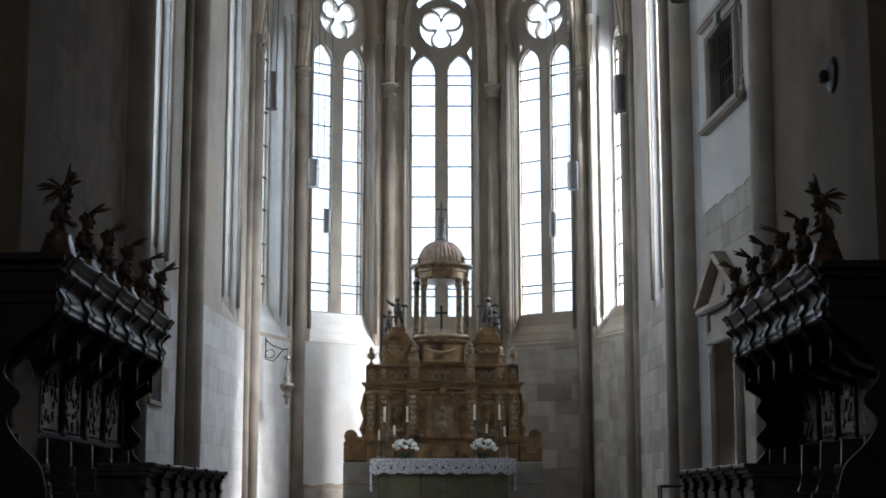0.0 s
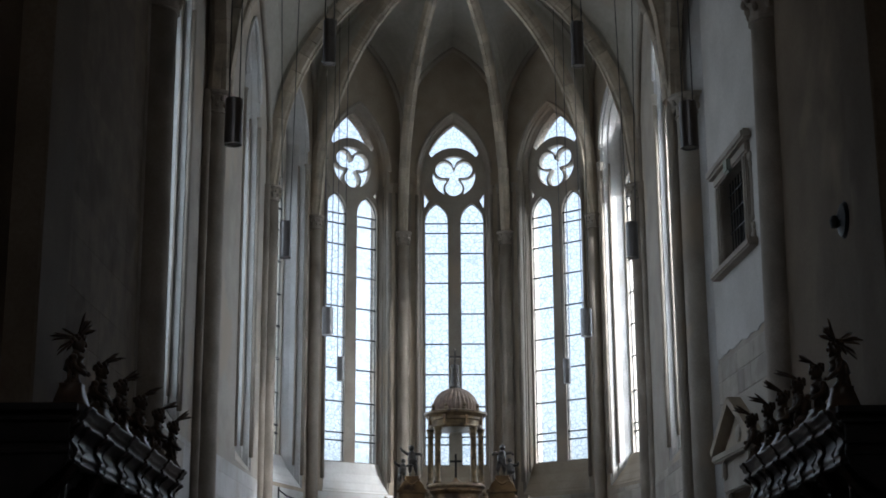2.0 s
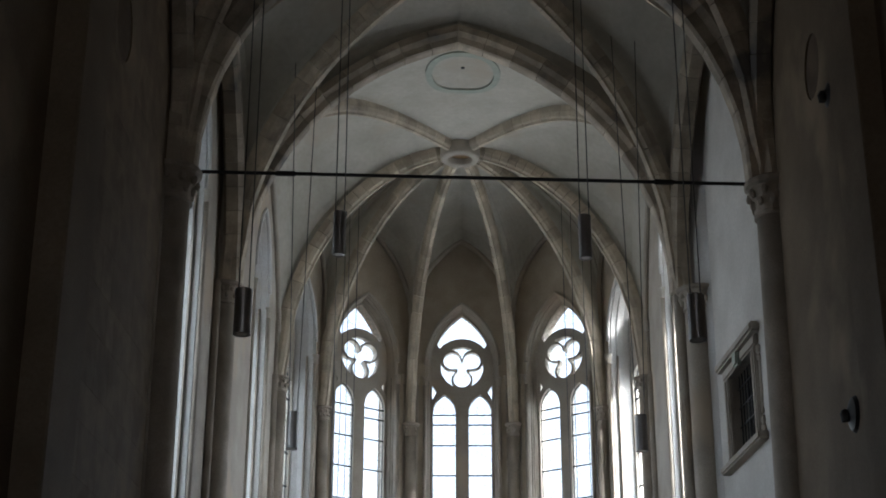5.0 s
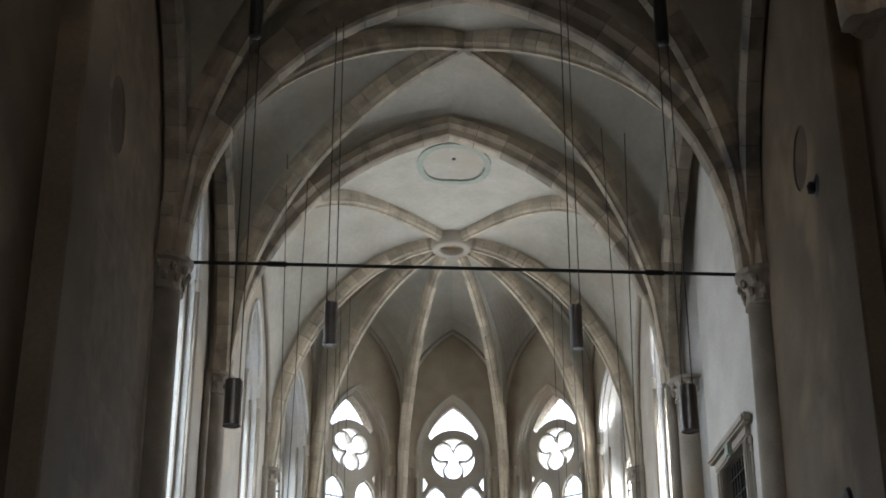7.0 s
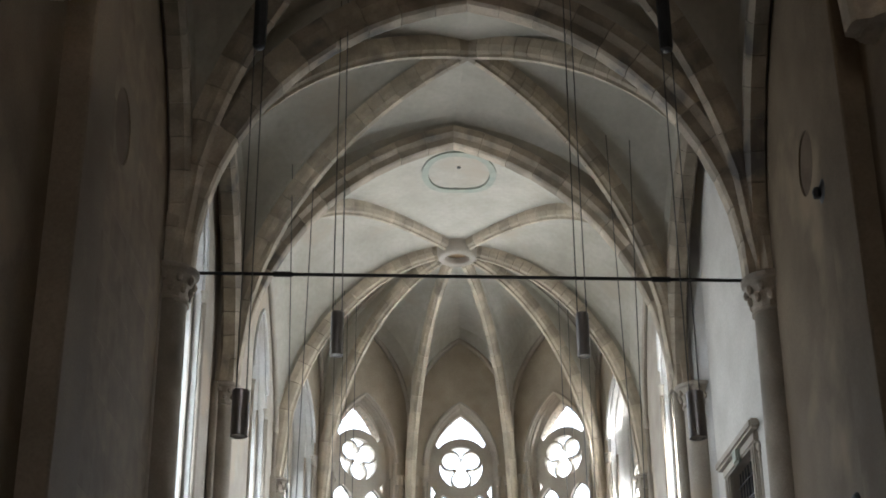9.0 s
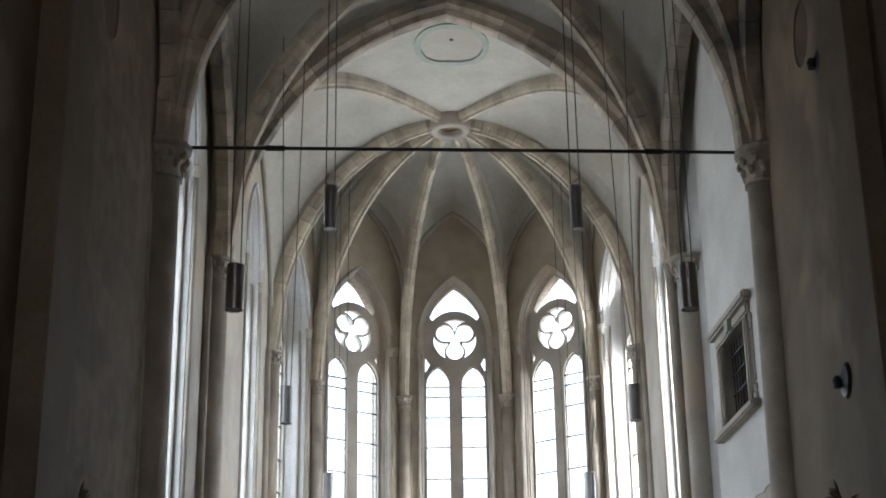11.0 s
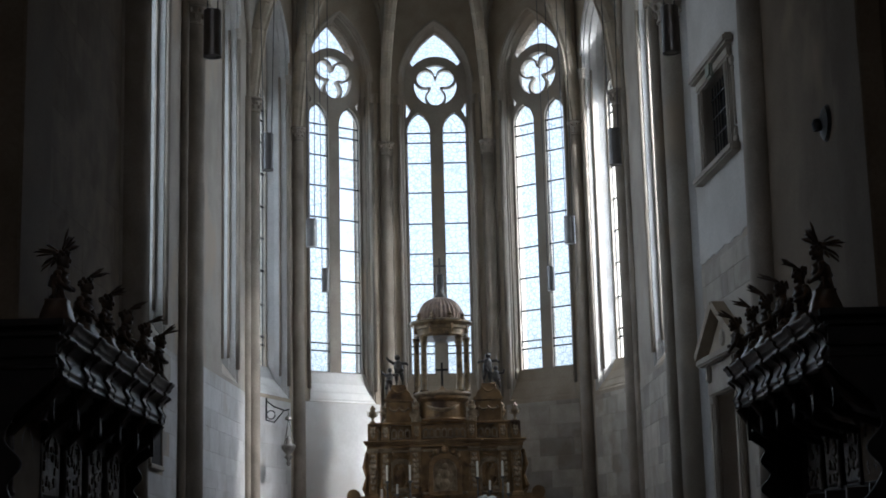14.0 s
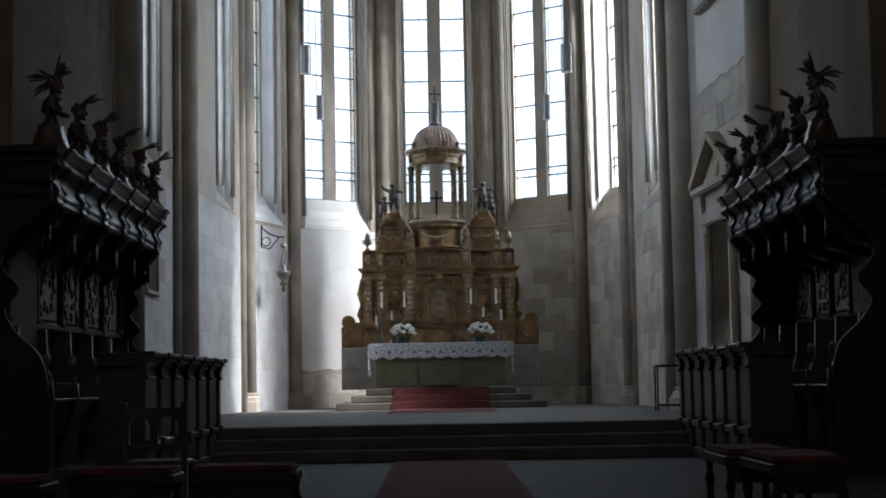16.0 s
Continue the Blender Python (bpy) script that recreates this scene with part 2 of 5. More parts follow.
def tracery_holes():
    lw, off = 0.645, 0.475
    holes = []
    for s in (-1, 1):
        holes.append(shift(pointed(lw, WIN["z0"], 12.25, 12.78, 6), s * off))
    cz, reach, lobe = 13.53, 0.322, 0.243
    axes = (145, 35, 270)

    def foil(deg):
        """Distance from the middle to the edge of the three joined lobes."""
        off = min(abs((deg - a + 180) % 360 - 180) for a in axes)
        c, q = reach * math.cos(radians(off)), lobe ** 2 - (reach * math.sin(radians(off))) ** 2
        return c + math.sqrt(q) if q > 0 else 0.20 - 0.005 * (off - 49)

    def at_angle(deg, r):
        return (r * math.cos(radians(deg)), cz + r * math.sin(radians(deg)))
    holes.append([at_angle(d, foil(d)) for d in range(0, 360, 5)])
    for a in (90, 207.5, 332.5):
        span = [a + d for d in range(-42, 43, 3) if foil(a + d) + 0.055 < 0.57]
        holes.append([at_angle(d, 0.58) for d in span] + [at_angle(d, foil(d) + 0.055) for d in reversed(span)])
    top = circle(0, cz, 0.80, 8, radians(139), radians(41), True)
    edge = [(x, z) for x, z in pointed(1.62, 5, 13.53, 15.03, 16) if z > cz + 0.56]
    holes.append(edge + list(reversed(top)))
    for s in (-1, 1):
        holes.append([(s * 0.81, 12.58), (s * 0.81, 13.08), (s * 0.67, 12.84)])
    return holes


def window(index, p0, p1, s_mid, share=1.0, jamb=None, ledge=None, depth=0.58):
    """A tall two-light traceried window in the wall from p0 to p1, s_mid metres along it."""
    m, _ = wall_frame(p0, p1)
    m = m @ Matrix.Translation((s_mid, 0, 0))
    root = new("window_%d" % index)
    root.matrix_basis = m
    tagged(root, "tall gothic window with tracery, milky leaded panes", "window", kind="structure")
    deep = depth / 0.58
    jamb, ledge = jamb or JAMB, ledge or STONE
    bm, sill = bmesh.new(), bmesh.new()
    rings = []
    for grow, drop, y in ((0.13, 0.78, -0.005), (0.12, 0.74, 0.04), (0.09, 0.70, 0.05), (0.085, 0.54, 0.18), (0.06, 0.50, 0.20), (0.05, 0.30, 0.36), (0.015, 0.10, 0.44), (0.0, 0.0, 0.48), (0.0, 0.0, 0.72), (0.2, 0.2, 0.85)):
        rings.append([(x, y * deep if y < 0.5 else y, z) for x, z in pointed(**WIN, grow=grow, drop=drop)])
    for a, b in zip(rings, rings[1:]):
        for k in range(len(a)):
            mesh_, h = (sill if k == len(a) - 1 else bm), (k + 1) % len(a)
            mesh_.faces.new([mesh_.verts.new(v) for v in (a[k], a[h], b[h], b[k])])
    for mesh_ in (bm, sill):
        bmesh.ops.remove_doubles(mesh_, verts=mesh_.verts[:], dist=0.0005)
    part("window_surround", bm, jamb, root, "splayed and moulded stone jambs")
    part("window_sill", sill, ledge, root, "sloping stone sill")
    bm = bmesh.new()
    head = pointed(WIN["w"], WIN["zs"], WIN["zs"], WIN["za"], 12, grow=0.135, drop=0.0)
    tube(bm, [(x, -0.01, z) for x, z in head], 0.045, 6)
    part("hood_roll", bm, jamb, root, "rounded stone roll along the arch", smooth=True)
    me = filled("tracery", pointed(**WIN, grow=0.01), tracery_holes(), 0.2, STONE, pose(0, depth + 0.05, 0), 0.008)
    t = new("tracery", me)
    t.parent = root
    bars = (6.27, 6.47, 7.26, 8.11, 8.92, 9.73, 10.57, 11.38, 11.94, 12.21)
    for s in (-1, 1):
        pane = bmesh.new()
        box(pane, s * 0.475 - 0.35, depth + 0.045, WIN["z0"] - 0.03, s * 0.475 + 0.35, depth + 0.055, 12.8)
        ob = part("pane", pane, GLASS, root)
        ob.visible_shadow = False
        lead = new("lead_frame", filled("lead_frame", shift(pointed(0.665, WIN["z0"], 12.25, 12.80, 6), s * 0.475), [shift(pointed(0.60, WIN["z0"] + 0.035, 12.25, 12.74, 6), s * 0.475)], 0.02, IRON, pose(0, depth + 0.035, 0)))
        lead.parent = root
        for z in bars:
            bar = part("glazing_bar", boxes((s * 0.475 - 0.345, depth - 0.0, z - 0.017, s * 0.475 + 0.345, depth + 0.03, z + 0.017)), IRON, root)
    pane = part("pane", boxes((-0.8, depth + 0.045, 12.82, 0.8, depth + 0.055, 15.1)), GLASS, root)
    pane.visible_shadow = False
    lamp = bpy.data.lights.new("daylight", "AREA")
    lamp.shape, lamp.size, lamp.size_y, lamp.energy, lamp.color = "RECTANGLE", 1.6, 8.6, DAYLIGHT * share, (0.92, 0.97, 1.0)
    lo = new("daylight", lamp)
    lo.matrix_basis = m @ pose(0, depth + 0.165, 9.9, -90, 0, 0)
    return root





def opening(s):
    return shift(pointed(**WIN, grow=SPLAY_IN, drop=0.78), s)


# walls
side_len = 2 * RAD * math.tan(radians(18))


def length_of(p0, p1):
    return math.hypot(p1[0] - p0[0], p1[1] - p0[1])


def oval(s, z, a, b, n=24):
    return [(s + a * math.cos(2 * math.pi * i / n), z + b * math.sin(2 * math.pi * i / n)) for i in range(n)]


def recess_back(p0, p1, s, z0, z1, half, depth, lean):
    m, _ = wall_frame(p0, p1)
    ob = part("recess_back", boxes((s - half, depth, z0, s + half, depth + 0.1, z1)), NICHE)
    ob.matrix_basis = lean @ m
    return tagged(ob, "plastered back of a shallow wall recess, coloured darker as shade", "recess", kind="structure")


wall("wall_left_near", L0, L1, 0, [oval(25.74, 12.35, 0.5, 0.6), shift(pointed(1.2, 6.4, 8.7, 9.3), 23.07)], label="plastered stone wall above the choir stalls, shade put into its colour", material=PLASTER, lean=LEAN_LEFT)
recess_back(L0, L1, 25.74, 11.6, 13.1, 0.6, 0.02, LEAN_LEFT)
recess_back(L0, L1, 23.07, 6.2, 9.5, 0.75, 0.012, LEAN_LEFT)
wall("wall_left_1", L1, L2, 0, [opening(length_of(L1, L2) * 0.5)])
wall("wall_left_2", L3, CORNERS[0], 0, [opening(length_of(L3, CORNERS[0]) * 0.64)])
window(1, L1, L2, length_of(L1, L2) * 0.5, 1.6)
window(2, L3, CORNERS[0], length_of(L3, CORNERS[0]) * 0.64, 1.8)
for i in range(5):
    a, b = CORNERS[i], CORNERS[i + 1]
    wall("wall_apse_%d" % (i + 1), a, b, 0, [opening(length_of(a, b) / 2)], TANSTONE, "tan limestone apse wall round a tall window")
    # Outer apse windows take the lit jamb colour, the middle three plain STONE.
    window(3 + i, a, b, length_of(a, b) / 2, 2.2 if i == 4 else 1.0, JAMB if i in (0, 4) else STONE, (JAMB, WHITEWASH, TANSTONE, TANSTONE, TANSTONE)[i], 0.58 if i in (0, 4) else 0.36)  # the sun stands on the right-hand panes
wall("wall_right_2", CORNERS[5], R3, 0, [opening(length_of(CORNERS[5], R3) * 0.62)])
window(8, CORNERS[5], R3, length_of(CORNERS[5], R3) * 0.62, 2.6)
DOOR = [(1.41, PRESB + 0.02), (2.88, PRESB + 0.02), (2.88, 3.82), (1.41, 3.82)]
CELL = [(1.71, 7.97), (3.44, 7.97), (3.44, 9.55), (1.71, 9.55)]
wall("wall_right_1", R2, R1, 0, [DOOR, CELL], label="limestone wall with a doorway and a small barred window")
P3 = tuple(a + (b - a) * 0.13 for a, b in zip(R2, R1))
wall("wall_right_respond", R3, P3, 0, material=JAMB, label="slanting limestone face behind the wall shaft")
wall("wall_right_near", R1, R0, 0, [oval(3.04, 12.42, 0.47, 0.52)], material=PLASTER, label="plastered stone wall above the choir stalls, shade put into its colour", lean=LEAN_RIGHT)
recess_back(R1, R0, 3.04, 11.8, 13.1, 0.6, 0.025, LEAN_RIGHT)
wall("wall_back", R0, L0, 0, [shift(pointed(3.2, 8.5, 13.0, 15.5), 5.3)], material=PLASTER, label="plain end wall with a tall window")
west = bpy.data.lights.new("daylight", "AREA")
west.shape, west.size, west.size_y, west.energy, west.color = "RECTANGLE", 3.0, 6.5, NAVE_LIGHT, (1.0, 0.90, 0.78)
new("daylight", west).matrix_basis = pose(0.3, -5.9, 11.6, 90, 0, 0)


def slab(name, pts, z0, z1, material, label, category):
    bm = bmesh.new()
    lo = [bm.verts.new((x, y, z0)) for x, y in pts]
    hi = [bm.verts.new((x, y, z1)) for x, y in pts]
    bm.faces.new(lo[::-1]), bm.faces.new(hi)
    for i in range(len(pts)):
        j = (i + 1) % len(pts)
        bm.faces.new((lo[i], lo[j], hi[j], hi[i]))
    return tagged(part(name, bm, material), label, category, kind="structure")


slab("floor", [(-5.8, -7), (6.4, -7), (6.4, 22.3), (-5.8, 22.3)], -0.3, 0.0, FLOOR_LOW, "grey stone floor of the lower choir, its weaker light put into the colour", "floor")
slab("floor_presbytery", [(-5.6, 22.3), (6.0, 22.3), (6.0, 42), (-5.6, 42)], -0.3, PRESB, FLOOR, "worn grey stone floor of the raised presbytery", "floor")
slab("ground", [(-400, -400), (400, -400), (400, 400), (-400, 400)], -0.9, -0.4, STEP, "plain ground outside", "ground")
slab("roof", [(-6.5, -7), (7, -7), (7, 42), (-6.5, 42)], WALL_TOP + 0.9, WALL_TOP + 1.2, STONE, "roof over the vault", "roof")

# vault
SPRING = 11.85


def rise(s, flat=0.86, power=2.0):
    return math.sqrt(1 - (1 - flat * s) ** power) / math.sqrt(1 - (1 - flat) ** power)


def fullness(y):
    """Ribs that start further from the apse are fuller in the haunch."""
    return 2.0 + 1.3 * min(max((34.7 - y) / 5.45, 0), 1)


def span_arch(p0, p1, zs, za, n=24):
    """Points of a pointed arch from p0 to p1."""
    w = length_of(p0, p1)
    h = za - zs
    c = (h * h - w * w / 4) / w
    r = c + w / 2
    out = []
    a1 = math.atan2(h, -c)
    for i in range(n + 1):
        u = i / n
        t = min(u, 1 - u) * 2
        a = math.pi + (a1 - math.pi) * t
        x = w / 2 + c + r * math.cos(a)
        x = x if u <= 0.5 else w - x
        out.append(Vector((p0[0] + (p1[0] - p0[0]) * x / w, p0[1] + (p1[1] - p0[1]) * x / w, zs + r * math.sin(a))))
    return out


def web_cell(bm, edge, boss, n=14, flat=0.86):
    rows = []
    for w in edge:
        rows.append([bm.verts.new((w.x + (boss.x - w.x) * s, w.y + (boss.y - w.y) * s, w.z + (boss.z - w.z) * rise(s, flat, fullness(w.y) if boss == BOSS else 2.0))) for s in (k / n for k in range(n + 1))])
    for a, b in zip(rows, rows[1:]):
        for i in range(n):
            if i == n - 1:
                bm.faces.new((a[i], b[i], b[i + 1]))
            else:
                bm.faces.new((a[i], b[i], b[i + 1], a[i + 1]))


def rib_points(foot, boss, n=20, flat=0.86, stop=0.0):
    last = 1 - stop / math.hypot(boss.x - foot[0], boss.y - foot[1])
    return [Vector((foot[0] + (boss.x - foot[0]) * s, foot[1] + (boss.y - foot[1]) * s, SPRING + (boss.z - SPRING) * rise(s, flat, fullness(foot[1]) if boss == BOSS else 2.0))) for s in (last * k / n for k in range(n + 1))]


BOSS = Vector((0.04, 35.25, 17.86))
CROSS = Vector((0.3, 26.57, 18.25))
ARCH1 = span_arch(L1, R1, SPRING, 17.75)
ARCH2 = span_arch(L3, R3, SPRING, 17.72)
bm = bmesh.new()
WALL_ARCH, STILT = 17.05, 14.6
apse_ring = [L3, *CORNERS, R3]


def wall_edge(a, b):
    """The line where the web meets the wall: upright above the springing, then a pointed arch."""
    if length_of(a, b) > 4:
        return span_arch(a, b, SPRING, 16.9)
    foot = [Vector((*p, SPRING)) for p in (a, b)]
    return [foot[0], *span_arch(a, b, STILT, WALL_ARCH), foot[1]]


for a, b in zip(apse_ring, apse_ring[1:]):
    web_cell(bm, wall_edge(a, b), BOSS, flat=0.93)
web_cell(bm, ARCH2, BOSS, flat=0.93)
web_cell(bm, ARCH2, CROSS, flat=0.75)
web_cell(bm, ARCH1, CROSS, flat=0.75)
web_cell(bm, span_arch(L1, L3, SPRING, 17.0), CROSS, flat=0.75)
web_cell(bm, span_arch(R1, R3, SPRING, 17.0), CROSS, flat=0.75)
# the bay above the stalls
L_N, R_N = (-4.8, 15.2), (5.4, 16.4)
NEAR = Vector((0.3, 20.06, 18.4))
ARCH0 = span_arch(L_N, R_N, SPRING, 17.8)
web_cell(bm, ARCH1, NEAR)
web_cell(bm, ARCH0, NEAR)
web_cell(bm, span_arch(L_N, L1, SPRING, 17.0), NEAR)
web_cell(bm, span_arch(R_N, R1, SPRING, 17.0), NEAR)
bmesh.ops.remove_doubles(bm, verts=bm.verts[:], dist=0.001)
ceiling = tagged(part("ceiling", bm, WEB, None, smooth=False), "plastered rib vault webs, warm off-white", "ceiling", kind="structure")
sol = ceiling.modifiers.new("thickness", "SOLIDIFY")
sol.thickness, sol.offset = 0.12, (1 if sum(p.normal.z for p in ceiling.data.polygons) > 0 else -1)

RIB = [(-0.13, -0.10), (-0.13, 0.06), (-0.10, 0.16), (-0.045, 0.20), (-0.04, 0.25), (0.04, 0.25), (0.045, 0.20), (0.10, 0.16), (0.13, 0.06), (0.13, -0.10)]
BIG = [(-0.36, -0.10), (-0.36, 0.12), (-0.24, 0.24), (-0.20, 0.42), (-0.12, 0.46), (0.12, 0.46), (0.20, 0.42), (0.24, 0.24), (0.36, 0.12), (0.36, -0.10)]


def rib(pts, profile, label="moulded stone vault rib", material=None):
    """A vault rib of separate stones with open joints."""
    bm = bmesh.new()
    flat_ = Vector((pts[-1].x - pts[0].x, pts[-1].y - pts[0].y, 0)).normalized()
    side = flat_.cross(Vector((0, 0, 1)))
    rings = []
    for i, p in enumerate(pts):
        d = (pts[min(i + 1, len(pts) - 1)] - pts[max(i - 1, 0)]).normalized()
        down = side.cross(d)
        if down.z > 0.001 or (abs(down.z) <= 0.001 and down.dot(flat_) < 0):
            down = -down
        rings.append([p + side * a + down * b for a, b in profile])
    n = len(profile)
    for a, b in zip(rings, rings[1:]):
        gap = 0.006 / max((a[0] - b[0]).length, 0.05)
        lo = [bm.verts.new(u.lerp(v, gap)) for u, v in zip(a, b)]
        hi = [bm.verts.new(v.lerp(u, gap)) for u, v in zip(a, b)]
        for k in range(n):
            bm.faces.new((lo[k], lo[(k + 1) % n], hi[(k + 1) % n], hi[k]))
        bm.faces.new(lo), bm.faces.new(hi)
    return tagged(part("vault_rib", bm, material or RIBSTONE), label, "rib", kind="structure")


for foot in apse_ring:
    rib(rib_points(foot, BOSS, flat=0.93, stop=0.42), RIB)
for foot in (L1, L3, R1, R3):
    rib(rib_points(foot, CROSS, flat=0.75), [(a * 1.3, b * 1.2) for a, b in RIB])
HEAVY = [(a * 1.6, b * 1.35) for a, b in RIB]
for foot in (L1, R1, L_N, R_N):
    rib(rib_points(foot, NEAR), HEAVY, "broad worn stone vault rib", ARCHSTONE)
rib(ARCH1, BIG, "heavy moulded stone arch across the choir", ARCHSTONE)
rib(ARCH2, [(a * 0.8, b * 0.7) for a, b in BIG], "moulded stone arch across the choir", ARCHSTONE)
rib(ARCH0, BIG, "heavy stone arch across the choir", ARCHSTONE)
WALL_RIB = [(-0.20, -0.12), (-0.20, 0.10), (-0.12, 0.26), (0.12, 0.26), (0.20, 0.10), (0.20, -0.12)]
for a, b, inward in ((L_N, L1, 0.16), (R_N, R1, -0.16), (L1, L3, 0.12), (R1, R3, -0.12)):
    rib([p + Vector((inward, 0, 0)) for p in span_arch(a, b, SPRING, 17.0)], WALL_RIB, "dark stone rib along the choir wall", ARCHSTONE)

for a, b in zip(apse_ring, apse_ring[1:]):
    m, _ = wall_frame(a, b)
    inward = m.to_3x3() @ Vector((0, -0.05, 0))
    bm = bmesh.new()
    tube(bm, [p + inward for p in wall_edge(a, b)], 0.07, 6)
    tagged(part("wall_rib", bm, STONE, None, smooth=True), "slender stone rib along the wall above a window", "rib", kind="structure")

# the open ring where the ribs of the apse meet, and the painted ring before it
bm = bmesh.new()
ring = [(0.30, 0.10), (0.30, -0.30), (0.34, -0.36), (0.40, -0.33), (0.43, -0.36), (0.50, -0.30), (0.52, -0.10), (0.52, 0.10)]
lathe(bm, ring, 32, tuple(BOSS))
bmesh.ops.delete(bm, geom=[f for f in bm.faces if len(f.verts) > 4], context="FACES_ONLY")
tagged(part("vault_boss", bm, STONE, None, smooth=True), "open ring-shaped stone boss of the apse vault", "boss", kind="structure")
bm = bmesh.new()
lathe(bm, [(0.32, BOSS.z - 0.16), (0.32, BOSS.z - 0.10)], 24, (BOSS.x, BOSS.y, 0))
tagged(part("boss_lid", bm, GILT), "yellowed wooden lid in the vault ring", "lid", kind="structure")


def vault_point(x, y, flat=0.93):
    """A point under the web between the second arch and the boss."""
    s = (y - 29.24 - 0.058 * x) / (BOSS.y - 29.24)
    s = min(max(s, 0), 0.98)
    xw = (x - BOSS.x * s) / (1 - s)
    z = next((p.z + (q.z - p.z) * (xw - p.x) / (q.x - p.x) for p, q in zip(ARCH2, ARCH2[1:]) if p.x <= xw <= q.x), 18.0)
    return z + (BOSS.z - z) * rise(s, flat, 3.3) - 0.01


PAINT_RING = mat("grey_green_paint", (0.30, 0.34, 0.29), (0.36, 0.38, 0.32), scale=4)
bm = bmesh.new()
ra, rb = [], []
for i in range(40):
    a = 2 * math.pi * i / 40
    for lst, r in ((ra, 0.70), (rb, 0.85)):
        c = math.cos(a)
        x, y = 0.1 + r * math.copysign(abs(c) ** 0.65, c), 31.16 + r * 1.2 * math.sin(a)
        lst.append(x), lst.append(y)
va = [bm.verts.new((ra[2 * i], ra[2 * i + 1], vault_point(ra[2 * i], ra[2 * i + 1]) - 0.035)) for i in range(40)]
vb = [bm.verts.new((rb[2 * i], rb[2 * i + 1], vault_point(rb[2 * i], rb[2 * i + 1]) - 0.025)) for i in range(40)]
vc = [bm.verts.new(v.co + Vector((0, 0, 0.2))) for v in va]
vd = [bm.verts.new(v.co + Vector((0, 0, 0.2))) for v in vb]
for i in range(40):
    j = (i + 1) % 40
    bm.faces.new((va[i], va[j], vb[j], vb[i]))
    bm.faces.new((va[i], va[j], vc[j], vc[i]))
    bm.faces.new((vb[i], vb[j], vd[j], vd[i]))
tagged(part("vault_ring", bm, PAINT_RING), "grey-green painted ring on the vault", "ring", kind="structure")
for x, y, z in ((0.1, 30.95, vault_point(0, 30.95) + 0.005),):
    bm = bmesh.new()
    lathe(bm, [(0.045, -0.02), (0.045, 0.2)], 10, (x, y, z))
    tagged(part("vault_hole", bm, IRON), "small dark rope hole in the vault", "hole", kind="structure")


# ---- shafts, capitals and bases ----
def capital_bm(r, z, h):
    bm = bmesh.new()
    lathe(bm, [(r, z - h), (r * 1.12, z - h * 0.97), (r * 1.12, z - h * 0.9), (r * 1.03, z - h * 0.86), (r * 1.15, z - h * 0.45), (r * 1.38, z - h * 0.22), (r * 1.3, z - h * 0.2), (r * 1.5, z - h * 0.14), (r * 1.55, z - 0.02), (r * 1.5, z)], 16)
    for row, (zz, rr) in enumerate(((z - h * 0.62, 1.12), (z - h * 0.36, 1.27))):
        for i in range(10):
            a = 2 * math.pi * (i + 0.5 * row) / 10
            ball(bm, (r * rr * math.cos(a), r * rr * math.sin(a), zz), r * 0.2, 6, (1, 1, 1.3))
    return bm


def column(x, y, r, z0, z1, h=0.48, label="round stone wall shaft with a leaf capital", flank=0.0, toward=(1, 0), base=True, material=None, lean=None):
    stone = material or SHAFTSTONE
    root = thing("wall_shaft", label, "shaft", (x, y, 0), kind="structure")
    if lean:
        root.matrix_basis = lean @ root.matrix_basis
    bm = bmesh.new()
    lathe(bm, [(r, z0), (r, z1 - h)], 18)
    part("shaft", bm, stone, root, smooth=True)
    part("capital", capital_bm(r, z1, h), stone, root)
    if base:
        bm = bmesh.new()
        lathe(bm, [(r * 1.5, z0), (r * 1.5, z0 + 0.22), (r * 1.35, z0 + 0.25), (r * 1.3, z0 + 0.31), (r * 1.12, z0 + 0.36), (r * 1.18, z0 + 0.40), (r, z0 + 0.44)], 8)
        part("base", bm, stone, root)
    if flank:
        ax, ay = -toward[1], toward[0]
        for sgn in (-1, 1):
            bm = bmesh.new()
            lathe(bm, [(flank, z0), (flank, z1 - 0.02)], 10, (ax * sgn * (r + flank * 0.8) - toward[0] * 0.1, ay * sgn * (r + flank * 0.8) - toward[1] * 0.1, 0))
            part("side_shaft", bm, stone, root, smooth=True)
    return root


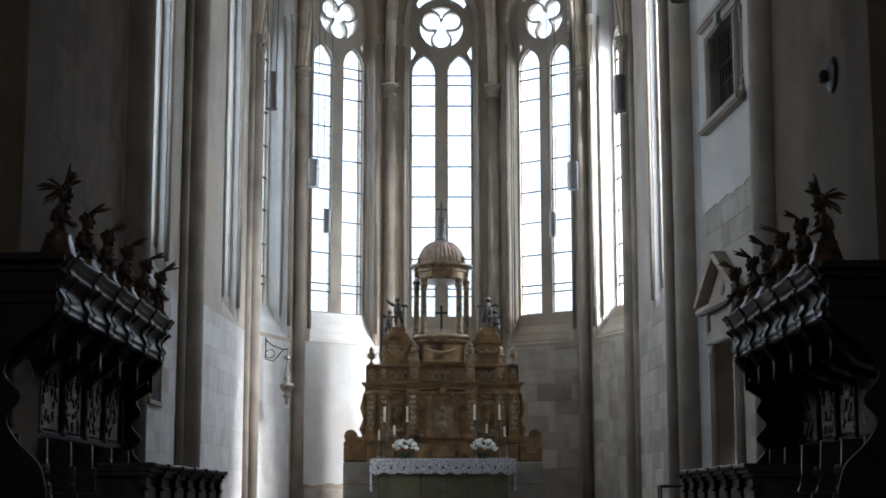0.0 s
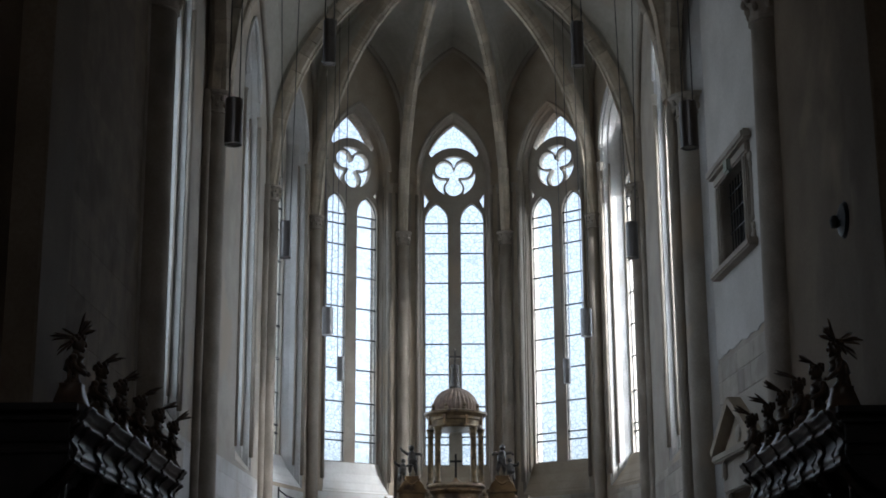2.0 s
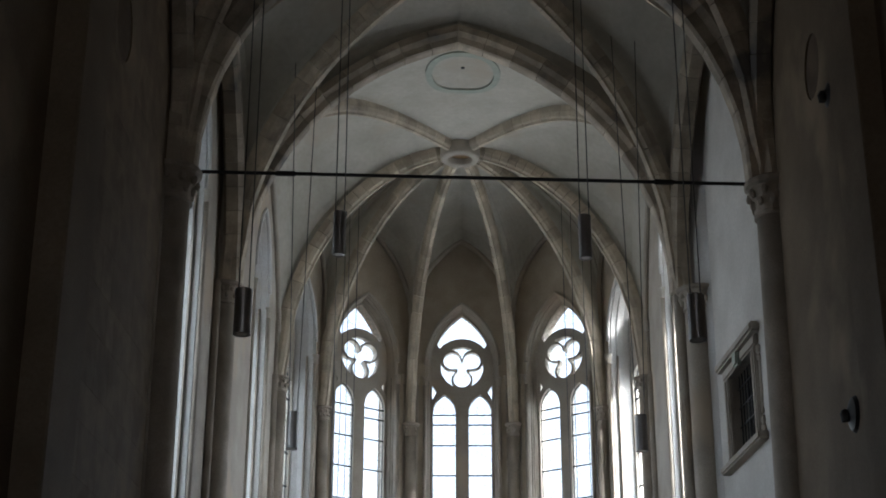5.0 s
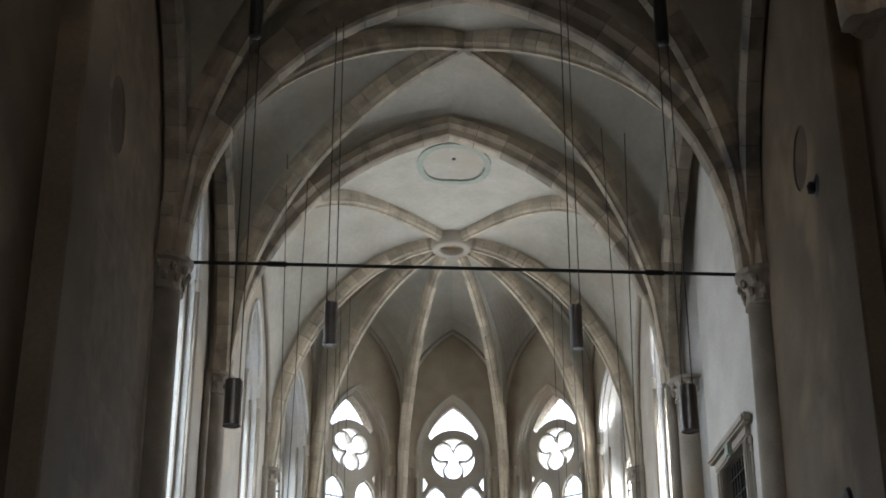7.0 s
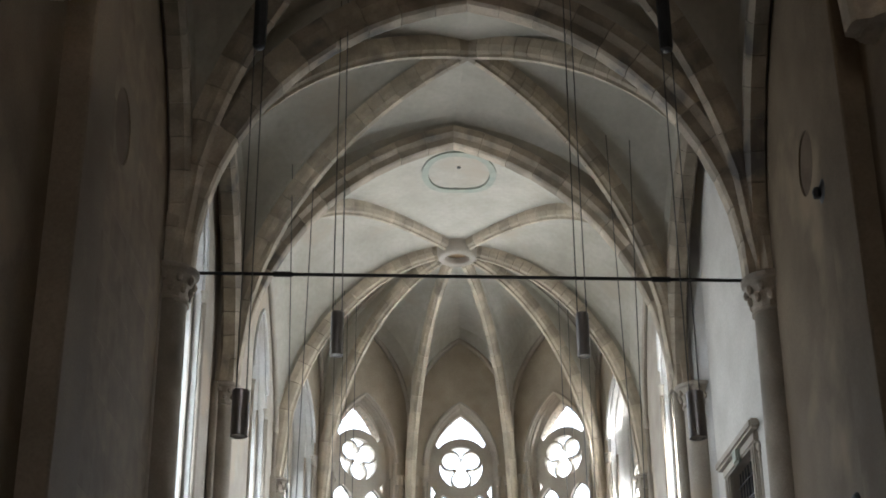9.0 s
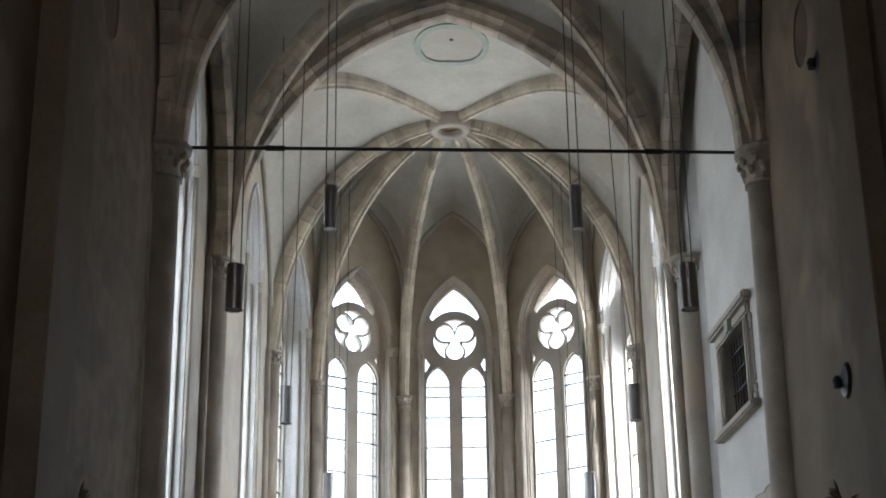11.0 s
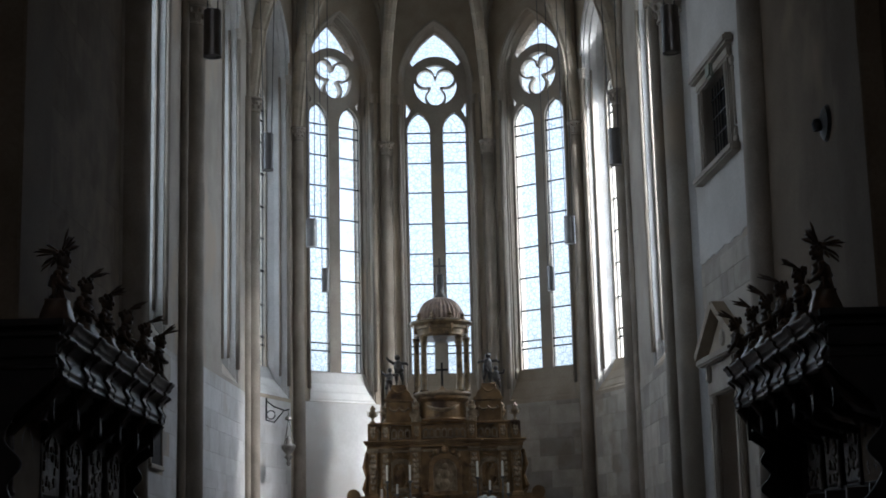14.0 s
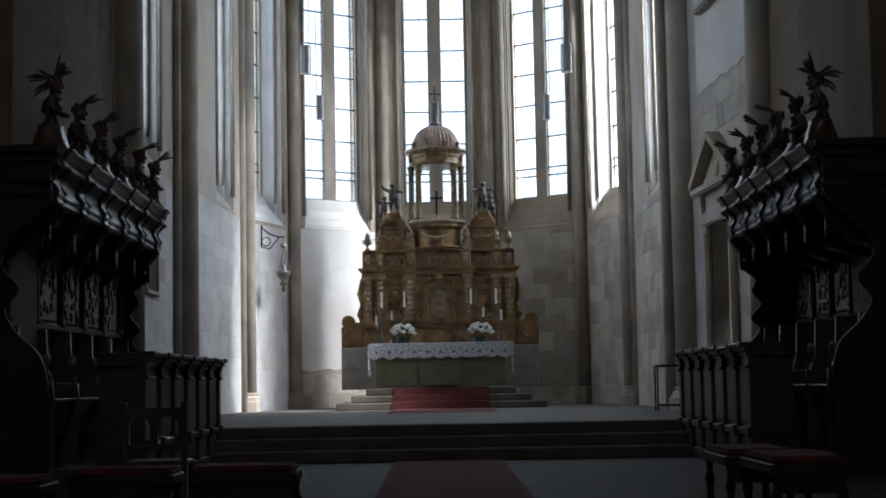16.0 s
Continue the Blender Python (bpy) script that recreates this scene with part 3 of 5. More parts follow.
column(L1[0] + 0.03, L1[1], 0.34, 0, SPRING, 0.62, flank=0.10, toward=(1, 0), lean=LEAN_LEFT)
column(R1[0] + 0.04, R1[1], 0.35, 0, SPRING, 0.66, flank=0.10, toward=(-1, 0), lean=LEAN_RIGHT)
column(L3[0] - 0.02, L3[1], 0.25, PRESB, SPRING, 0.46, flank=0.08, toward=(1, 0))
column(R3[0] + 0.20, R3[1] - 0.20, 0.29, PRESB, SPRING, 0.46, flank=0.13, toward=(-0.35, -0.94), material=STONE)
for i, (cx, cy) in enumerate(CORNERS):
    d = Vector((MID_X - cx, MID_Y - cy, 0)).normalized()
    if i in (0, 5):
        d = Vector((1 if i == 0 else -1, 0, 0))
    big = i in (0, 5)
    column(cx + d.x * 0.10, cy + d.y * 0.10, 0.19 if big else 0.15, PRESB, SPRING, 0.36, flank=0.11 if big else 0.07, toward=(d.x, d.y))
    ax, ay = -d.y, d.x
    for sgn in (-1, 1):
        bm = bmesh.new()
        px, py = cx + ax * sgn * 0.2 + d.x * 0.02, cy + ay * sgn * 0.2 + d.y * 0.02
        root = thing("wall_colonnette", "thin stone colonnette with a small bud capital", "shaft", (px, py, 0), kind="structure")
        lathe(bm, [(0.055, PRESB), (0.055, 12.95)], 10)
        part("shaft", bm, SHAFTSTONE, root, smooth=True)
        part("capital", capital_bm(0.06, 13.2, 0.26), STONE, root)
# slim upright rolls on the window jambs
for p0, p1, f in ((L1, L2, 0.5), (L3, CORNERS[0], 0.64), *((a, b, 0.5) for a, b in zip(CORNERS, CORNERS[1:])), (CORNERS[5], R3, 0.62)):
    m, length = wall_frame(p0, p1)
    for sgn in (-1, 1):
        q = m @ Vector((length * f + sgn * (WIN["w"] / 2 + 0.14), 0.0, 0))
        root = thing("jamb_shaft", "thin stone colonnette in a window jamb", "shaft", tuple(q), kind="structure")
        bm = bmesh.new()
        lathe(bm, [(0.05, 5.25), (0.05, 12.9)], 10)
        part("shaft", bm, SHAFTSTONE, root, smooth=True)
        part("capital", capital_bm(0.055, 13.15, 0.25), STONE, root)
        bm = bmesh.new()
        inner = m.to_3x3() @ Vector((-sgn * 0.085, 0.20, 0))
        lathe(bm, [(0.03, 5.5), (0.03, 13.1)], 8, tuple(inner))
        part("inner_roll", bm, SHAFTSTONE, root, smooth=True)

# ---- tie rod ----
bm = bmesh.new()
ROD_Z = 11.85
ra, rb = Vector((L1[0] + 0.3, L1[1], ROD_Z)), Vector((R1[0] - 0.25, R1[1], ROD_Z))
tube(bm, [ra, rb], 0.032, 8)
for f in (0.17, 0.83):
    c = ra.lerp(rb, f)
    e = (rb - ra).normalized() * 0.16
    tube(bm, [c - e, c + e], 0.05, 8)
tagged(part("tie_rod", bm, IRON), "dark iron tie rod spanning the choir arch", "tie rod", kind="structure")

# ---- steps and carpet ----
for i in range(3):
    y = 21.93 - 0.37 * (2 - i)
    bm = bevelled(boxes((-3.12, y, 0.16 * i, 3.5, 22.35, 0.16 * (i + 1) - (0.0 if i < 2 else -0.004))), 0.015)
    tagged(part("stair_step", bm, STEP), "dark worn stone step up to the presbytery", "step", "steps to the presbytery", kind="structure")
bm = boxes((-0.59, -2.0, 0.004, 0.87, 21.17, 0.016))
tagged(part("carpet", bm, RED), "long dark red carpet runner on the choir floor", "carpet")

for x0, y0, x1, y1 in ((-5.4, 16.3, -4.48, 17.55), (5.06, 17.5, 5.9, 18.8)):
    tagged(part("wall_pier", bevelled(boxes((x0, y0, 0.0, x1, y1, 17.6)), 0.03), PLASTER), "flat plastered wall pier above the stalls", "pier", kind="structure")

# ---- more materials ----
BUST_WOOD = mat("brown_carved_wood", (0.12, 0.078, 0.05), (0.06, 0.04, 0.027), rough=0.38, scale=8, fine=60)
PANEL_WOOD = mat("worn_gilded_relief", (0.16, 0.13, 0.10), (0.07, 0.055, 0.042), rough=0.45, metal=0.2, scale=14, fine=50, bump=0.6)
FASCIA = dull(mat("grey_brown_wood", (0.115, 0.098, 0.088), (0.07, 0.06, 0.054), rough=0.42, scale=6, fine=40, bump=0.08), 0.3)
DOOR_WOOD = mat("brown_door_wood", (0.10, 0.055, 0.032), (0.07, 0.038, 0.022), rough=0.5, scale=4, fine=50)
LINEN = mat("white_linen", (0.72, 0.71, 0.72), (0.62, 0.61, 0.63), rough=0.9, scale=6, fine=80)
LACE = mat("white_lace", (0.60, 0.60, 0.64), (0.24, 0.25, 0.27), rough=0.9, scale=26, fine=90, spread=0.05, bump=0.5)
GREEN = mat("olive_altar_front", (0.105, 0.105, 0.055), (0.08, 0.082, 0.042), rough=0.7, scale=4, fine=60)
ALTAR_STONE = mat("grey_altar_stone", (0.32, 0.295, 0.265), (0.25, 0.23, 0.205), rough=0.6, scale=3, fine=40)
BRASS = mat("tarnished_brass", (0.34, 0.26, 0.165), (0.18, 0.13, 0.075), rough=0.36, metal=0.35, scale=8, fine=50)
PALE_COAT = mat("pale_grey_plaster", (0.60, 0.585, 0.55), (0.51, 0.495, 0.46), scale=1.0, fine=20)
WAX = mat("ivory_wax", (0.78, 0.75, 0.66), (0.74, 0.70, 0.60), rough=0.5)
PETAL = mat("white_petals", (0.80, 0.80, 0.76), (0.72, 0.73, 0.66), rough=0.8, scale=20, fine=80)
LEAF = mat("dark_leaves", (0.03, 0.055, 0.025), (0.02, 0.04, 0.018), rough=0.6, scale=20, fine=80)
SILVER = mat("dull_silver", (0.18, 0.168, 0.155), (0.10, 0.093, 0.086), rough=0.42, metal=0.5, scale=14, fine=60)
PEWTER = mat("dark_pewter", (0.12, 0.108, 0.096), (0.06, 0.054, 0.048), rough=0.4, metal=0.4, scale=14, fine=60)
DOME_COPPER = mat("brown_gilt_dome", (0.34, 0.245, 0.18), (0.23, 0.165, 0.125), rough=0.5, metal=0.3, scale=8, fine=60)
DARK_GLASS = mat("dark_window_glass", (0.012, 0.011, 0.010), (0.01, 0.01, 0.01), rough=0.15)
STEEL = mat("steel_cable", (0.10, 0.10, 0.10), (0.08, 0.08, 0.08), rough=0.4, metal=0.7)
LAMP_END = mat("pale_lamp_diffuser", (0.55, 0.54, 0.52), (0.5, 0.5, 0.48), rough=0.5)


# ---- hanging lamps ----
def pendant(x, y, z, h, r, top, spread):
    root = thing("pendant_lamp", "slim dark grey cylinder lamp hanging on two cables", "lamp", (x, y, z), group="hanging cylinder lamps")
    bm = bmesh.new()
    lathe(bm, [(r, 0.015), (r, h - 0.01), (r * 0.94, h)], 24)
    case = part("case", bm, LAMP_CASE, root, smooth=False)
    bm = bmesh.new()
    lathe(bm, [(r * 0.55, 0.02), (r * 0.55, 0.008), (r * 0.62, 0.008)], 20)
    part("diffuser", bm, LAMP_END, case, "pale lamp opening in the underside")
    bm = bmesh.new()
    lathe(bm, [(r * 0.99, 0.016), (r * 1.01, 0.0), (r * 0.75, 0.0), (r * 0.72, 0.016)], 24)
    part("rim", bm, LAMP_CASE, case)
    if top < 16:
        bm = bmesh.new()
        lathe(bm, [(0.03, top - z - 0.10), (0.10, top - z - 0.08), (0.11, top - z), (0.11, 17.84 - z)], 12)
        part("ceiling_mount", bm, IRON, root)
    for sgn in (-1, 1):
        bm = bmesh.new()
        tube(bm, [(sgn * 0.075, 0, h - 0.01), (sgn * spread, 0, top - z)], 0.010, 5)
        part("cable", bm, STEEL, root)
    return root


for x, y, z, h, r, top, spread in ((-3.15, 21.23, 8.20, 0.70, 0.13, 14.9, 0.075), (3.45, 21.23, 8.10, 0.70, 0.13, 14.75, 0.075), (-1.96, 23.47, 10.32, 0.76, 0.105, 17.9, 0.06), (2.07, 23.47, 10.25, 0.76, 0.105, 17.9, 0.06),
                      (-3.13, 28.17, 8.28, 0.71, 0.115, 17.9, 0.26), (3.41, 28.17, 8.23, 0.70, 0.115, 17.9, 0.26), (-2.89, 35.21, 8.22, 0.66, 0.13, 17.9, 0.12), (3.12, 35.21, 8.15, 0.66, 0.13, 17.9, 0.12),
                      (-2.66, 36.28, 7.33, 0.58, 0.09, 17.9, 0.12), (2.73, 36.28, 7.24, 0.59, 0.09, 17.9, 0.12)):
    pendant(x, y, z, h, r, top, spread)


# ---- doorway, barred window and plaster of the right wall ----
RW, RWL = wall_frame(R2, R1)
RW_FIT = RW @ Matrix.Diagonal((1.067, 1, 1, 1))  # the fittings of this wall are a little wider


def on_right_wall(name, label, category, kind="structure"):
    root = new(name)
    root.matrix_basis = RW_FIT
    return tagged(root, label, category, kind=kind)


def coat(name, p0, p1, outline, material, label, proud=0.012):
    m, _ = wall_frame(p0, p1)
    ob = new(name, filled(name, outline, [], proud, material, pose(0, -proud / 2, 0)))
    ob.matrix_basis = m
    return tagged(ob, label, "plaster", kind="structure")


def ragged(x0, x1, z, n, amp, slope=0.0):
    return [(x0 + (x1 - x0) * i / n, z + slope * i / n + random.uniform(-amp, amp)) for i in range(n + 1)]


top_line = [(4.75, 13.5), (4.6, 15.6), (3.6, 16.6), (2.5, 16.85), (1.4, 16.6), (0.45, 15.6), (0.33, 13.5)]
holed = ragged(0.33, 4.75, 6.40, 22, 0.05)
RW_COAT = new("plaster_coat", filled("plaster_coat", holed + top_line, [[(1.45, 7.9), (3.35, 7.9), (3.35, 9.7), (1.45, 9.7)]], 0.014, PALE_COAT, pose(0, -0.007, 0)))
RW_COAT.matrix_basis = RW_FIT
tagged(RW_COAT, "pale whitewashed plaster with a ragged lower edge", "plaster", kind="structure")

door = on_right_wall("door_1", "brown wooden door in a renaissance stone frame with pediment", "door")
leaf = part("leaf", bevelled(boxes((1.34, 0.30, PRESB + 0.02, 2.68, 0.36, 3.80)), 0.01), DOOR_WOOD, door)
for z0, z1 in ((0.7, 1.5), (1.65, 2.6), (2.75, 3.65)):
    for x0 in (1.45, 2.06):
        part("door_panel", bevelled(boxes((x0, 0.275, z0, x0 + 0.5, 0.305, z1)), 0.02), DOOR_WOOD, leaf)
for x0 in (1.08, 2.70):
    part("jamb", bevelled(boxes((x0, -0.10, PRESB, x0 + 0.24, 0.0, 3.84)), 0.025, 2), STONE, door)
    part("jamb_fillet", boxes((x0 + 0.07, -0.125, PRESB + 0.4, x0 + 0.17, -0.098, 3.7)), STONE, door)
part("lintel", bevelled(boxes((1.02, -0.12, 3.84, 3.0, 0.0, 4.10)), 0.025, 2), STONE, door)
part("frieze", boxes((1.08, -0.09, 4.10, 2.94, 0.0, 4.42)), STONE, door)
for x0 in (1.10, 2.76):
    part("bracket", bevelled(boxes((x0, -0.17, 4.08, x0 + 0.16, -0.08, 4.42)), 0.03, 2), STONE, door)
part("cornice", bevelled(boxes((0.72, -0.24, 4.42, 3.22, 0.0, 4.56)), 0.03, 2), STONE, door)
for sgn in (-1, 1):
    bm = bmesh.new()
    a, b = Vector((1.97 + sgn * 1.27, 0, 4.55)), Vector((1.97, 0, 5.34))
    d = (b - a).normalized()
    box(bm, 0, -0.24, 0, (b - a).length + 0.02, 0.0, 0.13)
    bmesh.ops.transform(bm, matrix=Matrix.Translation(a) @ Matrix.Rotation(-math.atan2(d.z, d.x), 4, "Y") @ (Matrix.Identity(4) if sgn < 0 else Matrix.Diagonal((1, 1, -1, 1))), verts=bm.verts[:])
    part("pediment_slope", bm, TANSTONE, door)
part("tympanum", bm=(lambda b: (lathe(b, [(0.18, 0.0), (0.14, 0.05), (0.05, 0.07)], 10), bmesh.ops.transform(b, matrix=Matrix.Translation((1.97, -0.03, 4.82)) @ Matrix.Rotation(radians(90), 4, "X"), verts=b.verts[:]), b)[2])(bmesh.new()), material=STONE, parent=door)
tym = new("pediment_field", filled("pediment_field", [(0.85, 4.56), (3.1, 4.56), (1.97, 5.28)], [], 0.05, TANSTONE, pose(0, -0.02, 0)))
tym.parent = door

win = on_right_wall("window_9", "small dark barred window in a carved renaissance frame", "window")
part("pane", boxes((1.58, 0.28, 7.95, 3.24, 0.30, 9.57)), DARK_GLASS, win)
for i in range(9):
    bm = bmesh.new()
    tube(bm, [(1.68 + 0.185 * i, 0.12, 7.95), (1.68 + 0.185 * i, 0.12, 9.57)], 0.012, 6)
    part("grille_bar", bm, IRON, win)
for i in range(4):
    bm = bmesh.new()
    tube(bm, [(1.58, 0.11, 8.22 + 0.36 * i), (3.24, 0.11, 8.22 + 0.36 * i)], 0.014, 6)
    part("grille_bar", bm, IRON, win)
for x0, x1 in ((1.36, 1.60), (3.22, 3.46)):
    part("frame_side", bevelled(boxes((x0, -0.09, 7.97, x1, 0.05, 9.57)), 0.03, 2), STONE, win)
    part("frame_roll", bevelled(boxes((x0 + 0.08, -0.12, 8.0, x1 - 0.08, -0.08, 9.5)), 0.015), STONE, win)
part("frame_head", bevelled(boxes((1.30, -0.10, 9.55, 3.52, 0.05, 9.75)), 0.03, 2), STONE, win)
part("frame_cornice", bevelled(boxes((1.14, -0.20, 9.75, 3.68, 0.0, 9.93)), 0.04, 2), STONE, win)
part("keystone", bevelled(boxes((2.26, -0.17, 9.50, 2.56, -0.05, 9.80)), 0.04, 2), PAINT_RING, win)
part("sill", bevelled(boxes((1.10, -0.20, 7.80, 3.72, 0.05, 7.95)), 0.03, 2), STONE, win)
for x in (1.28, 3.54):
    bm = bmesh.new()
    for z, r in ((8.02, 0.09), (8.18, 0.07), (8.34, 0.05), (9.45, 0.08), (9.3, 0.06)):
        ball(bm, (x, -0.03, z), r, 8, (1, 0.6, 1.2))
    tube(bm, [(x, -0.02, 8.3), (x, -0.02, 9.35)], 0.03, 6)
    part("side_scroll", bm, STONE, win)

# dark framed slot in the left wall
m, _ = wall_frame(L1, L2)
slot = new("wall_cabinet")
slot.matrix_basis = m @ Matrix.Translation((2.77, 0, 3.3))
tagged(slot, "wall cupboard in a pale stone frame, its shaded inside a flat black panel", "cupboard", kind="structure")
# A flat black sheet stands for the shade inside the opening.
part("back", boxes((-0.5, -0.03, -0.58, 0.5, -0.001, 1.15)), dull(mat("cupboard_inner_shade", (0.02, 0.016, 0.013), (0.012, 0.010, 0.009), rough=0.7, scale=5, fine=40), 0.15), slot)
for b in ((-0.58, -0.08, -0.66, 0.58, 0, -0.58), (-0.58, -0.08, 1.15, 0.58, 0, 1.22), (-0.58, -0.06, -0.58, -0.5, 0, 1.15), (0.5, -0.06, -0.58, 0.58, 0, 1.15)):
    part("frame", bevelled(boxes(b), 0.015), STONE, slot)

# whitewash low on the apse wall beside the altar
LA = length_of(CORNERS[1], CORNERS[2])
coat("whitewash_coat", CORNERS[1], CORNERS[2], ragged(0.28, LA - 0.28, 1.42, 16, 0.04) + [(LA - 0.28, 4.93), (0.28, 4.93)], WHITEWASH, "white plaster coat with a ragged lower edge")

# wall spotlights
for y, z in ((20.15, 11.5), (20.15, 6.7)):
    root = thing("wall_spotlight", "small black spotlight on a round wall plate", "spotlight", (R1[0] + (24.1 - y) * 0.0073 + 0.0245 * (z - 7) - 0.05, y, z), group="wall spotlights")
    bm = bmesh.new()
    lathe(bm, [(0.25, -0.02), (0.26, 0.03), (0.22, 0.08), (0.06, 0.14)], 20)
    bmesh.ops.transform(bm, matrix=Matrix.Rotation(radians(-90), 4, "Y"), verts=bm.verts[:])
    part("wall_plate", bm, IRON, root)
    bm = bmesh.new()
    tube(bm, [(-0.05, 0, 0), (-0.14, 0, 0.0)], 0.035, 8)
    part("arm", bm, IRON, root)
    bm = bmesh.new()
    lathe(bm, [(0.04, 0.06), (0.07, 0.0), (0.055, -0.1)], 12, (-0.17, 0, 0))
    part("lamp_head", bm, IRON, root)


# ---- altar ----
AX = 0.10
for i, (half, y) in enumerate(((2.34, 34.36), (2.02, 34.72), (1.70, 35.08))):
    tagged(part("dais_step", bevelled(boxes((AX - half, y, PRESB + 0.157 * i + 0.002, AX + half, 38.0, PRESB + 0.157 * (i + 1))), 0.02), STEP), "grey stone step of the altar platform", "step", "altar platform steps", kind="structure")
DAIS = PRESB + 0.471
bm = bmesh.new()
prof = [(30.2, PRESB + 0.012), (34.33, PRESB + 0.012), (34.33, PRESB + 0.17), (34.70, PRESB + 0.17), (34.70, PRESB + 0.327), (35.06, PRESB + 0.327), (35.06, DAIS + 0.012), (35.6, DAIS + 0.012)]
va = [[bm.verts.new((AX + sx * 1.08, y, z)) for k, (y, z) in enumerate(prof)] for sx in (-1, 1)]
vb = [[bm.verts.new(v.co + Vector((0, 0.012, -0.01))) for v in row] for row in va]
for rows_ in (va, vb):
    for i in range(len(prof) - 1):
        bm.faces.new((rows_[0][i], rows_[1][i], rows_[1][i + 1], rows_[0][i + 1]))
for k in (0, 1):
    for i in range(len(prof) - 1):
        bm.faces.new((va[k][i], va[k][i + 1], vb[k][i + 1], vb[k][i]))
tagged(part("altar_carpet", bm, RED), "red carpet laid over the altar steps", "carpet")
tagged(part("kneeler_mat", bevelled(boxes((AX - 0.36, 35.15, DAIS + 0.013, AX + 0.36, 35.5, DAIS + 0.06)), 0.015), IRON), "dark mat lying before the altar table", "mat")

mensa = thing("altar_table", "stone altar table with an olive green front panel", "altar", (AX, 35.64, DAIS))
part("body", boxes((-1.52, 0.03, 0, 1.52, 0.9, 0.94)), ALTAR_STONE, mensa)
part("tabletop", bevelled(boxes((-1.60, -0.02, 0.94, 1.60, 0.95, 1.01)), 0.015), ALTAR_STONE, mensa)
for x0, x1 in ((-1.49, -0.53), (-0.51, 0.49), (0.51, 1.49)):
    part("front_panel", bevelled(boxes((x0, 0.0, 0.04, x1, 0.028, 0.92)), 0.01), GREEN, mensa)
part("cross", boxes((-0.018, -0.012, 0.12, 0.018, 0.0, 0.70), (-0.2, -0.012, 0.44, 0.2, 0.0, 0.475)), SILVER, mensa, "thin pale metal cross")
for x in (-0.52, 0.50):
    part("trim_strip", boxes((x - 0.012, -0.008, 0.04, x + 0.012, 0.01, 0.92)), SILVER, mensa)
cloth = thing("altar_cloth", "white linen altar cloth with a deep lace border", "tablecloth", (AX, 35.64, DAIS + 1.013))
linen = part("linen", bevelled(boxes((-1.63, -0.05, 0.0, 1.63, 0.9, 0.016)), 0.006), LINEN, cloth)
n = 60
outline = [(-1.63, 0.005)] + [(-1.63 + 3.26 * i / n, -0.30 - 0.035 * abs(math.sin(math.pi * 11 * i / n)) - 0.02 * math.sin(i * 0.9)) for i in range(n + 1)] + [(1.63, 0.005)]
lace = new("lace_border", filled("lace_border", outline, [circle(-1.48 + 0.2965 * i, -0.19, 0.035, 8) for i in range(11)] + [circle(-1.33 + 0.2965 * i, -0.14, 0.022, 6) for i in range(10)], 0.012, LACE, pose(0, -0.057, 0)))
lace.parent = linen
for sgn in (-1, 1):
    bm = bmesh.new()
    pts_ = [(sgn * 1.635, 0.0), (sgn * 1.665, -0.30), (sgn * 1.64, -0.72)]
    for i in range(2):
        (xa, za), (xb, zb) = pts_[i], pts_[i + 1]
        box(bm, min(xa, xb) - 0.01, -0.06, zb, max(xa, xb) + 0.012, 0.55 - 0.18 * i, za)
    part("side_fall", bm, LACE, linen, "lace fall over the table end")


def festoon(bm, x0, x1, y, z, sag, r):
    tube(bm, [(x0 + (x1 - x0) * i / 8, y, z - sag * math.sin(math.pi * i / 8)) for i in range(9)], [r * (0.5 + 0.7 * math.sin(math.pi * i / 8)) for i in range(9)], 6)
    for x in (x0, x1):
        ball(bm, (x, y, z), r * 1.2, 6)


def carving(bm, x, y, z0, z1, w, seed):
    """A hanging carved ornament: leaf knots down a line."""
    rnd = random.Random(seed)
    n = max(3, int((z1 - z0) / 0.11))
    for i in range(n):
        z = z1 - (z1 - z0) * (i + 0.5) / n
        k = 0.5 + 0.5 * math.sin(math.pi * (i + 0.7) / n)
        for sx in (-1, 1):
            ball(bm, (x + sx * w * 0.28 * k, y, z + rnd.uniform(-0.01, 0.01)), w * 0.27 * k + 0.012, 6, (1, 0.6, 1.1))
        ball(bm, (x, y - 0.015, z - 0.03), w * 0.2, 6, (1, 0.7, 1))


def scroll(bm, x, y0, y1, z, r, n=14):
    bmesh.ops.create_cone(bm, cap_ends=True, segments=n, radius1=r, radius2=r, depth=abs(y1 - y0), matrix=Matrix.Translation((x, (y0 + y1) / 2, z)) @ Matrix.Rotation(radians(90), 4, "X"))


RY = 36.62
ret = thing("altar_retable", "carved gilded wooden altarpiece, worn brown gold", "altarpiece", (AX, RY, 0))
part("plinth", bevelled(boxes((-2.34, -0.05, DAIS - 0.02, 2.34, 0.55, 1.93)), 0.02), ALTAR_STONE, ret, "grey stone plinth")
part("plinth_joint", boxes((-2.345, -0.055, 1.40, 2.345, 0.54, 1.412)), STEP, ret)
part("predella", bevelled(boxes((-1.80, -0.02, 1.93, 1.80, 0.52, 2.36)), 0.02), GILT, ret)
part("predella_cornice", bevelled(boxes((-1.84, -0.09, 2.36, 1.84, 0.53, 2.44)), 0.025, 2), GILT, ret)
for x0, x1 in ((-1.55, -0.75), (-0.30, 0.30), (0.75, 1.55)):
    part("predella_panel", bevelled(boxes((x0, -0.05, 2.02, x1, -0.015, 2.28)), 0.015), GILT, ret)
